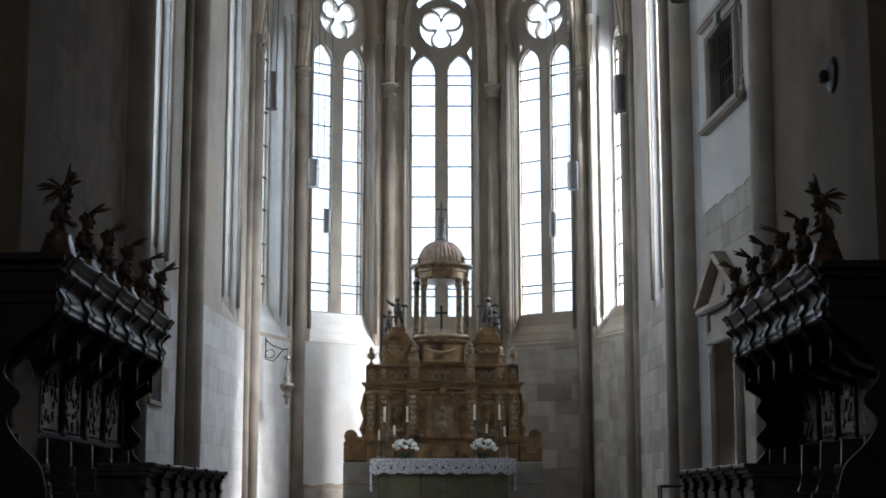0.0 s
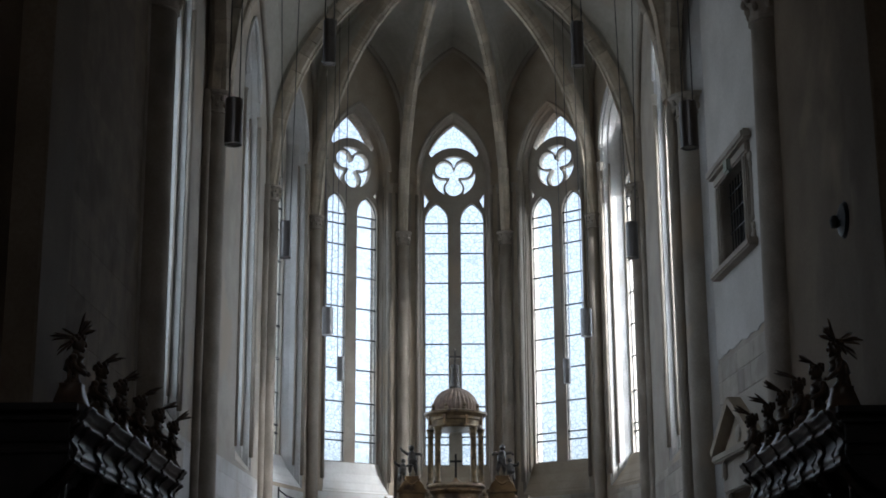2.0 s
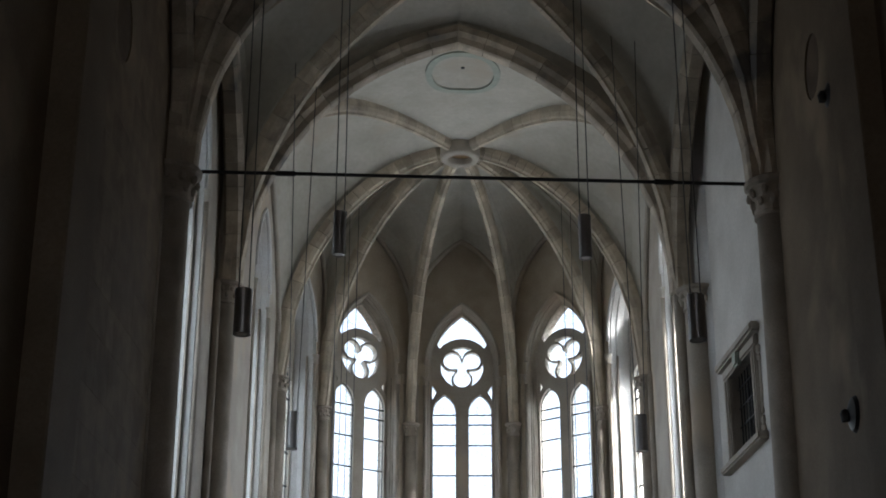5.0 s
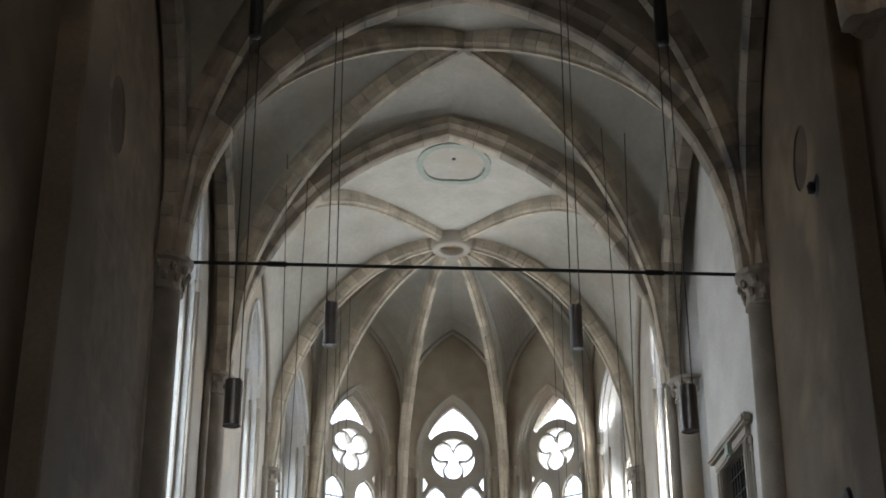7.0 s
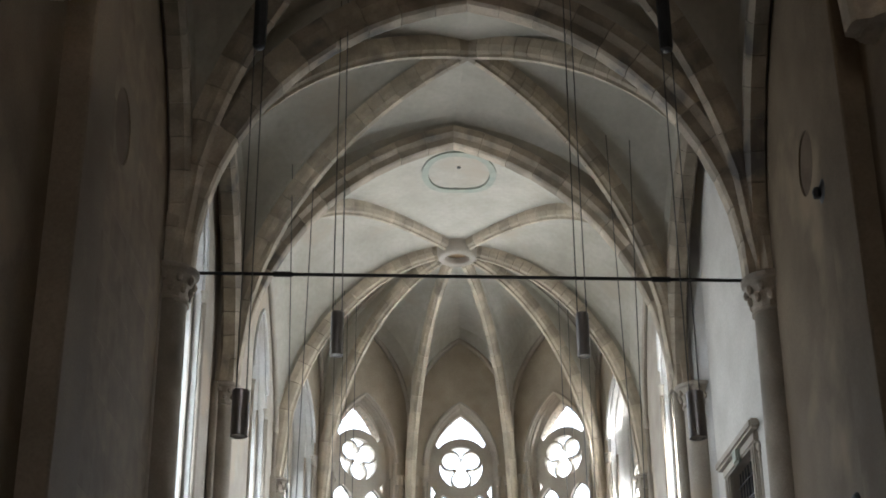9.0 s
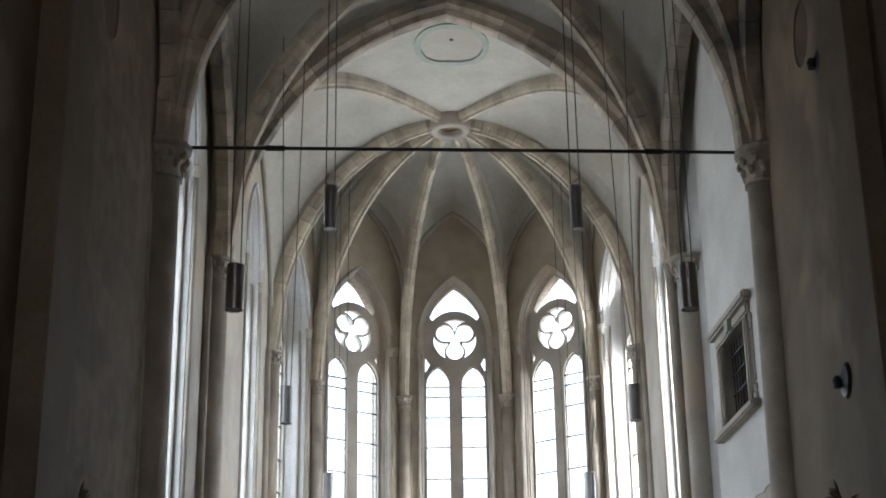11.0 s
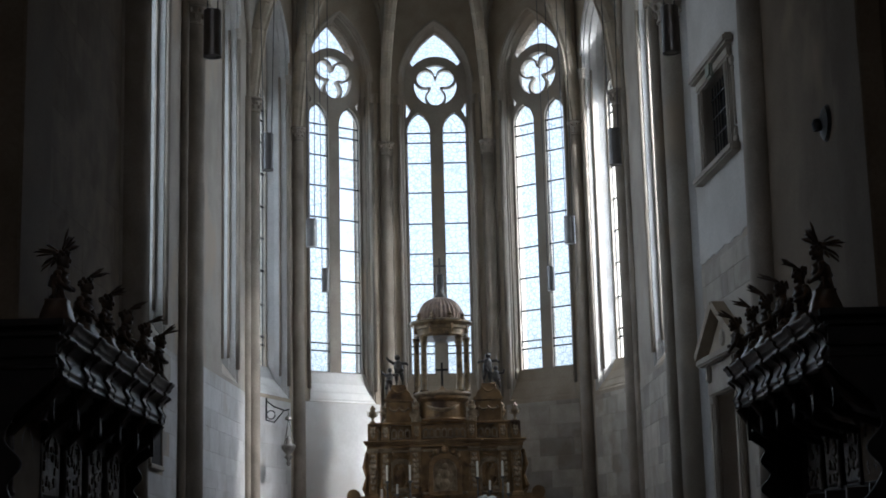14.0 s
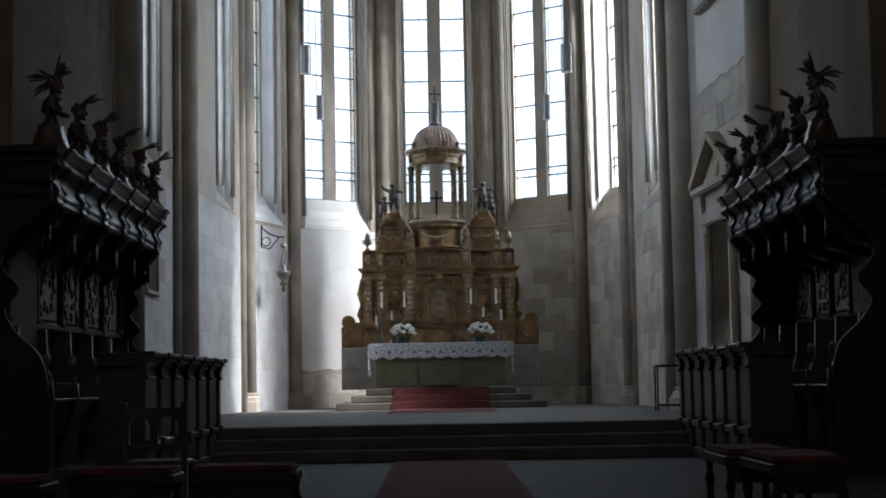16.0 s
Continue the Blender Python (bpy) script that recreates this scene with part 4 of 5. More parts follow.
for sgn in (-1, 1):
    w_ = part("wing", bevelled(boxes((min(sgn * 1.80, sgn * 2.34), 0.05, 1.93, max(sgn * 1.80, sgn * 2.34), 0.5, 2.42)), 0.03), GILT, ret)
    bm = bmesh.new()
    scroll(bm, sgn * 2.17, 0.02, 0.51, 2.53, 0.16)
    bm2 = boxes((min(sgn * 1.80, sgn * 2.17), 0.05, 2.42, max(sgn * 1.80, sgn * 2.17), 0.5, 2.52))
    part("wing_scroll", bm, GILT, ret, smooth=False)
    part("wing_top", bm2, GILT, ret)
    bm = bmesh.new()
    festoon(bm, sgn * 1.92, sgn * 2.26, 0.03, 2.26, 0.14, 0.035)
    part("garland", bm, GILT, ret)
part("main_tier", boxes((-1.80, 0.08, 2.44, 1.80, 0.52, 3.62)), GILT, ret)
part("centre_bay", bevelled(boxes((-0.62, -0.06, 2.44, 0.60, 0.1, 3.62)), 0.015), GILT, ret)
for i, (x, hw) in enumerate(((-1.70, 0.11), (-1.40, 0.12), (-0.70, 0.12), (0.68, 0.12), (1.38, 0.12), (1.68, 0.11))):
    yy = -0.13 if abs(x) < 1 else -0.02
    part("pilaster", bevelled(boxes((x - hw, yy, 2.50, x + hw, 0.12, 3.55)), 0.015), GILT, ret)
    part("pilaster_foot", bevelled(boxes((x - hw - 0.03, yy - 0.04, 2.44, x + hw + 0.03, 0.12, 2.56)), 0.015), GILT, ret)
    bm = bmesh.new()
    carving(bm, x, yy - 0.02, 2.65, 3.50, 0.16, i)
    part("carving", bm, BRASS, ret)
for sgn in (-1, 1):
    bm = bmesh.new()
    x = sgn * 1.84
    tube(bm, [(x, 0.2, 2.5), (x + sgn * 0.05, 0.2, 2.7), (x, 0.2, 2.95), (x + sgn * 0.05, 0.2, 3.2), (x, 0.2, 3.55)], [0.06, 0.09, 0.05, 0.08, 0.05], 8)
    part("side_volute", bm, GILT, ret)
    frame_ = new("relief_panel", filled("relief_panel", shift(pointed(0.52, 2.62, 3.15, 3.36), sgn * 1.05), [shift(pointed(0.40, 2.68, 3.12, 3.28), sgn * 1.05)], 0.06, BRASS, pose(0, 0.06, 0), 0.01))
    frame_.parent = ret
    bm = bmesh.new()
    ball(bm, (sgn * 1.05, 0.07, 2.95), 0.17, 10, (0.7, 0.35, 1.5))
    ball(bm, (sgn * 1.05, 0.05, 3.18), 0.07, 8)
    for a in range(7):
        ball(bm, (sgn * 1.05 + 0.14 * math.cos(a), 0.07, 2.9 + 0.2 * math.sin(a * 1.7)), 0.05, 6)
    part("relief", bm, GILT, ret)
    bm = bmesh.new()
    festoon(bm, sgn * 0.85, sgn * 1.25, 0.04, 3.50, 0.08, 0.03)
    part("garland", bm, GILT, ret)
arch = new("niche_frame", filled("niche_frame", pointed(0.76, 2.50, 3.08, 3.461, 14), [pointed(0.58, 2.58, 3.06, 3.351, 14)], 0.10, GILT, pose(-0.01, -0.09, 0), 0.015))
arch.parent = ret
part("niche_back", boxes((-0.32, -0.068, 2.56, 0.30, -0.061, 3.38)), BRASS, ret)
bm = bmesh.new()
ball(bm, (-0.01, -0.07, 3.16), 0.085, 8, (1, 0.5, 1))
for x, z, r in ((0, 2.98, 0.12), (-0.15, 2.9, 0.09), (0.14, 2.9, 0.09), (-0.01, 2.76, 0.13), (-0.16, 2.72, 0.07), (0.15, 2.72, 0.08), (-0.1, 3.05, 0.06), (0.1, 3.05, 0.06)):
    ball(bm, (x - 0.01, -0.065, z), r, 8, (1, 0.4, 1.1))
for i in range(9):
    a = math.pi * i / 8
    tube(bm, [(-0.01 + 0.1 * math.cos(a), -0.07, 3.16 + 0.1 * math.sin(a)), (-0.01 + 0.19 * math.cos(a), -0.07, 3.16 + 0.17 * math.sin(a))], 0.009, 4)
part("niche_relief", bm, BRASS, ret)
bm = bmesh.new()
for x, z, r in ((-0.22, 3.50, 0.08), (0, 3.56, 0.10), (0.2, 3.50, 0.08), (0, 3.68, 0.05), (-0.33, 3.42, 0.05), (0.31, 3.42, 0.05)):
    ball(bm, (x, -0.14, z), r, 8)
part("niche_crown", bm, GILT, ret)
for z0, z1, e in ((3.62, 3.70, 0.02), (3.70, 3.75, 0.06), (3.75, 3.80, 0.10)):
    part("cornice", bevelled(boxes((-1.82 - e, 0.02 - e, z0, 1.82 + e, 0.55, z1), (-0.82 - e, -0.14 - e, z0, 0.80 + e, 0.03, z1)), 0.01), GILT, ret)
part("attic", boxes((-1.74, 0.14, 3.80, 1.74, 0.55, 4.16)), GILT, ret)
for x0, x1, yy in ((-1.66, -1.52, 0.1), (-1.28, -0.80, 0.08), (-0.52, 0.50, -0.02), (0.78, 1.26, 0.08), (1.50, 1.64, 0.1)):
    k = max(1, round((x1 - x0) / 0.145))
    for i in range(k):
        xc = x0 + (x1 - x0) * (i + 0.5) / k
        a = new("arcade_arch", filled("arcade_arch", shift(pointed(0.135, 3.84, 4.0, 4.08, 6), xc), [shift(pointed(0.075, 3.87, 3.99, 4.04, 6), xc)], 0.06, BRASS, pose(0, yy, 0)))
        a.parent = ret
part("attic_centre", boxes((-0.55, 0.0, 3.80, 0.53, 0.2, 4.16)), GILT, ret)
for x, yy in ((-1.70, 0.06), (-1.40, 0.04), (-0.66, -0.10), (0.64, -0.10), (1.38, 0.04), (1.68, 0.06)):
    part("pedestal", bevelled(boxes((x - 0.12, yy, 3.80, x + 0.12, 0.4, 4.22)), 0.02), GILT, ret)
    bm = bmesh.new()
    carving(bm, x, yy - 0.01, 3.88, 4.12, 0.12, int(x * 10))
    part("carving", bm, BRASS, ret)
part("attic_cornice", bevelled(boxes((-1.78, 0.02, 4.16, 1.78, 0.58, 4.23), (-0.58, -0.08, 4.16, 0.56, 0.1, 4.23)), 0.015), GILT, ret)
for x0, x1, z1 in ((-1.38, -0.76, 4.80), (0.74, 1.36, 4.80), (-0.46, 0.46, 4.82)):
    part("upper_block", bevelled(boxes((x0, 0.1, 4.23, x1, 0.7, z1 - 0.08)), 0.015), GILT, ret)
    part("upper_cornice", bevelled(boxes((x0 - 0.05, 0.05, z1 - 0.08, x1 + 0.05, 0.75, z1)), 0.02, 2), GILT, ret)
    bm = bmesh.new()
    xm = (x0 + x1) / 2
    if abs(xm) < 0.1:
        festoon(bm, -0.34, 0.34, 0.07, 4.66, 0.14, 0.035)
    else:
        festoon(bm, xm - 0.22, xm, 0.07, 4.56, 0.06, 0.03)
        festoon(bm, xm, xm + 0.22, 0.07, 4.56, 0.06, 0.03)
    part("garland", bm, BRASS, ret)
bm = bmesh.new()
lathe(bm, [(0.60, 4.23), (0.62, 4.27), (0.56, 4.31), (0.55, 4.68), (0.58, 4.72), (0.63, 4.76), (0.63, 4.82)], 32, (-0.03, 0.35, 0))
part("drum", bm, GILT, ret, "rounded drum below the shrine")
bm = bmesh.new()
tube(bm, [(-0.03 + 0.57 * math.sin(q), 0.35 - 0.57 * math.cos(q), 4.60 - 0.12 * math.cos(q * 2.2)) for q in (-0.7 + 0.1 * k for k in range(15))], [0.02 + 0.025 * math.sin(math.pi * k / 14) for k in range(15)], 7)
part("garland", bm, BRASS, ret)
for x0, x1, yy in ((-1.30, -0.80, 0.06), (-0.54, 0.52, -0.06), (0.78, 1.28, 0.06)):
    for z0, z1 in ((2.52, 2.58), (3.52, 3.57)):
        part("string_moulding", bevelled(boxes((x0, yy - 0.03, z0, x1, yy + 0.06, z1)), 0.012), BRASS, ret)
for x, yy in ((-0.70, -0.15), (0.68, -0.15), (-1.40, -0.05), (1.38, -0.05), (-1.70, -0.04), (1.68, -0.04)):
    part("pilaster_capital", bevelled(boxes((x - 0.15, yy - 0.03, 3.52, x + 0.15, 0.12, 3.62)), 0.02, 2), BRASS, ret)
for sgn in (-1, 1):
    bm = bmesh.new()
    x = sgn * 1.07
    pts_ = [(-0.30, 4.80), (0.30, 4.80), (0.26, 4.92), (0.17, 5.02), (0.15, 5.12), (-0.15, 5.12), (-0.17, 5.02), (-0.26, 4.92)]
    p_ = new("scroll_pedestal", filled("scroll_pedestal", shift(pts_, x), [], 0.42, GILT, pose(0, 0.38, 0), 0.015))
    p_.parent = ret
    bm = bmesh.new()
    festoon(bm, x - 0.16, x + 0.16, 0.15, 5.05, 0.12, 0.03)
    part("garland", bm, GILT, ret)
    for xs, yy in ((sgn * 0.66, 0.1),):
        bm = bmesh.new()
        for z, r in ((4.28, 0.13), (4.42, 0.11), (4.56, 0.10), (4.66, 0.07)):
            ball(bm, (xs, 0.0, z), r, 8, (1, 0.8, 0.9))
        scroll(bm, xs + sgn * 0.08, -0.08, 0.1, 4.40, 0.09)
        part("console_scroll", bm, BRASS, ret)


def urn(x, y, z, h):
    root = thing("altar_urn", "small gilded vase with a flower top on the altarpiece", "vase", (x, y, z), group="altarpiece vases")
    bm = bmesh.new()
    lathe(bm, [(0.07, 0), (0.07, 0.03), (0.03, 0.07), (0.035, 0.12), (0.09, 0.2), (0.10, 0.26), (0.05, 0.30), (0.07, 0.33), (0.05, 0.34)], 12)
    bmesh.ops.scale(bm, vec=(1, 1, h / 0.42), verts=bm.verts[:])
    part("body", bm, BRASS, root, smooth=True)
    bm = bmesh.new()
    for i in range(5):
        a = 2 * math.pi * i / 5
        ball(bm, (0.045 * math.cos(a), 0.045 * math.sin(a), h * 0.84), 0.035, 6)
    ball(bm, (0, 0, h * 0.93), 0.045, 6)
    part("flower_top", bm, BRASS, root)
    for sx in (-1, 1):
        bm = bmesh.new()
        tube(bm, [(sx * 0.08, 0, h * 0.6), (sx * 0.14, 0, h * 0.68), (sx * 0.11, 0, h * 0.45), (sx * 0.06, 0, h * 0.36)], 0.012, 5)
        part("handle", bm, BRASS, root)


for x in (-1.70, -1.40, 1.38, 1.68):
    urn(AX + x, RY + 0.22, 4.23, 0.42)


def putto(x, y, z, h, lean, seed):
    """A plain cherub-like figure, one mesh."""
    rnd = random.Random(seed)
    bm = bmesh.new()
    k = h / 0.78
    for sx in (-1, 1):
        tube(bm, [(sx * 0.07 * k, 0, 0), (sx * 0.08 * k, 0.0, 0.18 * k), (sx * 0.05 * k + lean * 0.03, 0, 0.36 * k)], [0.035 * k, 0.05 * k, 0.065 * k], 8)
        tube(bm, [(sx * 0.10 * k + lean * 0.05, 0, 0.58 * k), (sx * 0.22 * k + lean * 0.05, -0.05, (0.56 + 0.1 * rnd.random()) * k), (sx * 0.27 * k + lean * 0.08, -0.08, (0.5 + 0.25 * rnd.random()) * k)], [0.045 * k, 0.038 * k, 0.028 * k], 6)
    tube(bm, [(lean * 0.03, 0, 0.32 * k), (lean * 0.05, 0, 0.46 * k), (lean * 0.06, 0, 0.60 * k), (lean * 0.07, 0, 0.66 * k)], [0.10 * k, 0.115 * k, 0.10 * k, 0.045 * k], 10)
    ball(bm, (lean * 0.08, -0.01, 0.73 * k), 0.075 * k, 10)
    ball(bm, (0.02, -0.03, 0.40 * k), 0.09 * k, 8, (1.2, 0.8, 0.7))
    ob = part("statue", bm, PEWTER, None, smooth=True)
    ob.matrix_basis = pose(x, y, z, 0, 0, lean * 15)
    tagged(ob, "small dull silver cherub statue on the altarpiece", "statue", group="altarpiece statues")


for sgn in (-1, 1):
    putto(AX + sgn * 1.07 - 0.02 * sgn, RY + 0.35, 5.12, 0.74, 0.5 * sgn, 3 + sgn)
    putto(AX + sgn * 1.07 + (-0.24 if sgn < 0 else 0.22), RY + 0.30, 4.92, 0.62, -0.4 * sgn, 7 + sgn)

DARK_GILT = mat("darkened_gilding", (0.25, 0.175, 0.09), (0.11, 0.075, 0.038), rough=0.35, metal=0.4, scale=8, fine=60, third=(0.03, 0.02, 0.013), spread=0.15)
temple = thing("altar_tempietto", "gilded open domed shrine on six columns with a cross", "shrine", (AX - 0.03, RY + 0.35, 4.82))
bm = bmesh.new()
lathe(bm, [(0.64, 0), (0.70, 0.04), (0.70, 0.07), (0.67, 0.10), (0.65, 0.12)], 40)
part("base", bm, BRASS, temple)
for a in (0, 45, 135, 180, 225, 315):
    x, y = 0.60 * math.cos(radians(a)), 0.60 * math.sin(radians(a))
    bm = bmesh.new()
    lathe(bm, [(0.10, 0.11), (0.10, 0.15), (0.08, 0.18), (0.075, 0.25), (0.065, 1.26), (0.075, 1.28), (0.075, 1.30), (0.07, 1.31), (0.10, 1.40), (0.11, 1.43)], 12, (x, y, 0))
    part("column", bm, DARK_GILT, temple, smooth=True)
bm = bmesh.new()
lathe(bm, [(0.64, 1.42), (0.66, 1.46), (0.64, 1.50), (0.64, 1.60), (0.67, 1.62), (0.67, 1.68), (0.72, 1.74), (0.76, 1.76), (0.76, 1.81), (0.60, 1.85)], 40)
part("entablature", bm, DARK_GILT, temple)
for i in range(8):
    a = math.pi / 8 + 2 * math.pi * i / 8
    bm = bmesh.new()
    box(bm, 0.62, -0.03, 1.50, 0.70, 0.03, 1.76, Matrix.Rotation(a, 4, "Z"))
    part("bracket", bm, GILT, temple)
    bm = bmesh.new()
    lathe(bm, [(0.05, 1.82), (0.055, 1.88), (0.03, 1.92), (0.05, 1.96), (0.015, 2.02)], 8, (0.58 * math.cos(a), 0.58 * math.sin(a), 0))
    part("finial", bm, BRASS, temple)
bm = bmesh.new()
lathe(bm, [(0.55, 1.84), (0.555, 1.94)] + [(0.555 * math.cos(t), 1.94 + 0.50 * math.sin(t)) for t in (radians(8 * k) for k in range(1, 11))] + [(0.10, 2.44)], 64, flute=0.05)
part("dome", bm, DOME_COPPER, temple, "ribbed brown-gold dome")
bm = bmesh.new()
lathe(bm, [(0.13, 2.42), (0.13, 2.50), (0.10, 2.53), (0.11, 2.60), (0.09, 2.95), (0.12, 2.98), (0.06, 3.02)], 12)
part("lantern", bm, SILVER, temple, smooth=True)
bm = bmesh.new()
box(bm, -0.025, -0.02, 3.0, 0.025, 0.02, 3.38)
box(bm, -0.12, -0.018, 3.18, 0.12, 0.018, 3.23)
for x, z in ((0, 3.38), (-0.13, 3.205), (0.13, 3.205)):
    ball(bm, (x, 0, z), 0.035, 6)
part("cross", bm, SILVER, temple)
cru = thing("altar_crucifix", "small dark standing crucifix under the domed shrine", "crucifix", (AX - 0.03, RY + 0.3, 4.94))
part("foot", (lambda b: (lathe(b, [(0.16, 0), (0.14, 0.05), (0.06, 0.12), (0.03, 0.16)], 12), b)[1])(bmesh.new()), GILT, cru)
part("cross", boxes((-0.025, -0.02, 0.14, 0.025, 0.02, 0.72), (-0.14, -0.018, 0.52, 0.14, 0.018, 0.57)), IRON, cru)


def candle(x, top, length, y=36.22):
    base = DAIS + 1.03
    stem = top - length - base
    root = thing("candlestick", "silver altar candlestick with an ivory candle", "candlestick", (x, y, base), group="altar candlesticks")
    bm = bmesh.new()
    lathe(bm, [(0.09, 0), (0.09, 0.02), (0.04, 0.07), (0.02, 0.12), (0.04, 0.16), (0.018, 0.2), (0.018, stem * 0.55), (0.035, stem * 0.6), (0.018, stem * 0.65), (0.018, stem - 0.06), (0.06, stem - 0.02), (0.06, stem)], 12)
    part("stem", bm, SILVER, root, smooth=True)
    bm = bmesh.new()
    lathe(bm, [(0.026, stem), (0.026, stem + length - 0.01), (0.015, stem + length)], 10)
    wax = part("candle", bm, WAX, root)
    bm = bmesh.new()
    tube(bm, [(0, 0, stem + length - 0.005), (0.003, 0, stem + length + 0.02)], 0.003, 4)
    part("wick", bm, IRON, wax)


for x, top, ln in ((-1.36, 3.20, 0.36), (-0.83, 3.20, 0.36), (0.74, 3.25, 0.36), (1.32, 3.25, 0.36), (-1.49, 2.66, 0.24), (-1.13, 2.76, 0.22), (1.02, 2.80, 0.22), (1.44, 2.74, 0.24)):
    candle(AX + x, top, ln)


def bouquet(x, seed):
    rnd = random.Random(seed)
    root = thing("flower_bouquet", "round bouquet of white flowers with dark leaves in a vase", "flowers", (x, 35.87, DAIS + 1.03), group="altar bouquets")
    bm = bmesh.new()
    lathe(bm, [(0.10, 0), (0.13, 0.03), (0.15, 0.13), (0.14, 0.15)], 14)
    part("vase", bm, LEAF, root)
    bm = bmesh.new()
    for i in range(46):
        a, e = rnd.uniform(0, 6.28), rnd.uniform(-0.5, 1.2)
        c = Vector((math.cos(a) * math.cos(e), math.sin(a) * math.cos(e), math.sin(e)))
        p = Vector((0, 0, 0.2)) + Vector((c.x * 0.2, c.y * 0.16, c.z * 0.12))
        t = c.cross(Vector((0, 0, 1))).normalized()
        q = p + c * rnd.uniform(0.08, 0.14)
        bm.faces.new([bm.verts.new(v) for v in (p, p.lerp(q, 0.5) + t * 0.03, q, p.lerp(q, 0.5) - t * 0.03)])
    part("leaves", bm, LEAF, root)
    for i in range(15):
        a = i * 2.4
        e = math.asin(0.05 + 0.93 * i / 15)
        c = Vector((0.26 * math.cos(a) * math.cos(e), 0.19 * math.sin(a) * math.cos(e), 0.22 + 0.22 * math.sin(e)))
        bm = bmesh.new()
        r = rnd.uniform(0.07, 0.09)
        ball(bm, c, r * 0.62, 8)
        for k in range(9):
            b = k * 2.4
            f = 0.3 + 0.7 * (k / 9)
            ball(bm, c + Vector((r * 0.7 * f * math.cos(b), r * 0.7 * f * math.sin(b), r * 0.5 * (1 - f) + rnd.uniform(-0.01, 0.01))), r * 0.42, 5, (1, 1, 0.7))
        part("flower", bm, PETAL, root)


bouquet(AX - 0.87, 1)
bouquet(AX + 0.93, 2)

# ---- hanging sanctuary lamp on its bracket ----
sl = thing("sanctuary_lamp", "ornate hanging sanctuary lamp on a wrought iron wall bracket", "lamp", (-4.05, 36.06, 4.40))
bm = bmesh.new()
tube(bm, [(0, 0.05, 0.42), (0, 0.02, -0.1)], 0.02, 6)
tube(bm, [(0, 0, 0.36), (0.2, -0.1, 0.2), (0.45, -0.2, 0.10), (0.56, -0.24, 0.12)], 0.016, 6)
tube(bm, [(0.0, 0, -0.02)] + [(0.12 + 0.10 * math.cos(a), -0.06, 0.02 + 0.10 * math.sin(a)) for a in (math.pi + k * 0.6 for k in range(11))], 0.014, 6)
tube(bm, [(0.02, 0, -0.1), (0.2, -0.1, -0.16), (0.42, -0.19, 0.08)], 0.014, 6)
part("bracket", bm, IRON, sl)
for k in range(3):
    a = 2 * math.pi * k / 3
    bm = bmesh.new()
    tube(bm, [(0.54, -0.24, 0.12), (0.54, -0.24, -0.12), (0.54 + 0.17 * math.cos(a), -0.24 + 0.17 * math.sin(a), -0.68)], 0.008, 5)
    part("chain", bm, SILVER, sl)
bm = bmesh.new()
lathe(bm, [(0.02, -1.18), (0.05, -1.12), (0.03, -1.06), (0.10, -0.98), (0.05, -0.92), (0.14, -0.82), (0.17, -0.74), (0.16, -0.70), (0.06, -0.66), (0.08, -0.58), (0.03, -0.52), (0.02, -0.50)], 14, (0.54, -0.24, 0))
part("bowl", bm, SILVER, sl, smooth=True)
bm = bmesh.new()
lathe(bm, [(0.02, -0.02), (0.07, -0.06), (0.09, -0.12), (0.03, -0.14)], 10, (0.54, -0.24, 0))
part("canopy", bm, SILVER, sl)


# ---- choir stalls ----
# WOOD darkened further, so that ends facing away from the windows look unlit.
END_WOOD = dull(mat("shaded_oak", (0.022, 0.018, 0.015), (0.013, 0.011, 0.010), rough=0.6, scale=4, fine=50, bump=0.1), 0.25)


def smooth_line(pts, n=5):
    """A smooth line through points."""
    out = []
    for k in range(len(pts) - 1):
        p0, p1, p2, p3 = (Vector(pts[min(max(k + j, 0), len(pts) - 1)]) for j in (-1, 0, 1, 2))
        for i in range(n):
            t = i / n
            out.append(tuple(0.5 * (2 * p1 + (p2 - p0) * t + (2 * p0 - 5 * p1 + 4 * p2 - p3) * t * t + (3 * p1 - p0 - 3 * p2 + p3) * t ** 3)))
    return out + [tuple(pts[-1])]


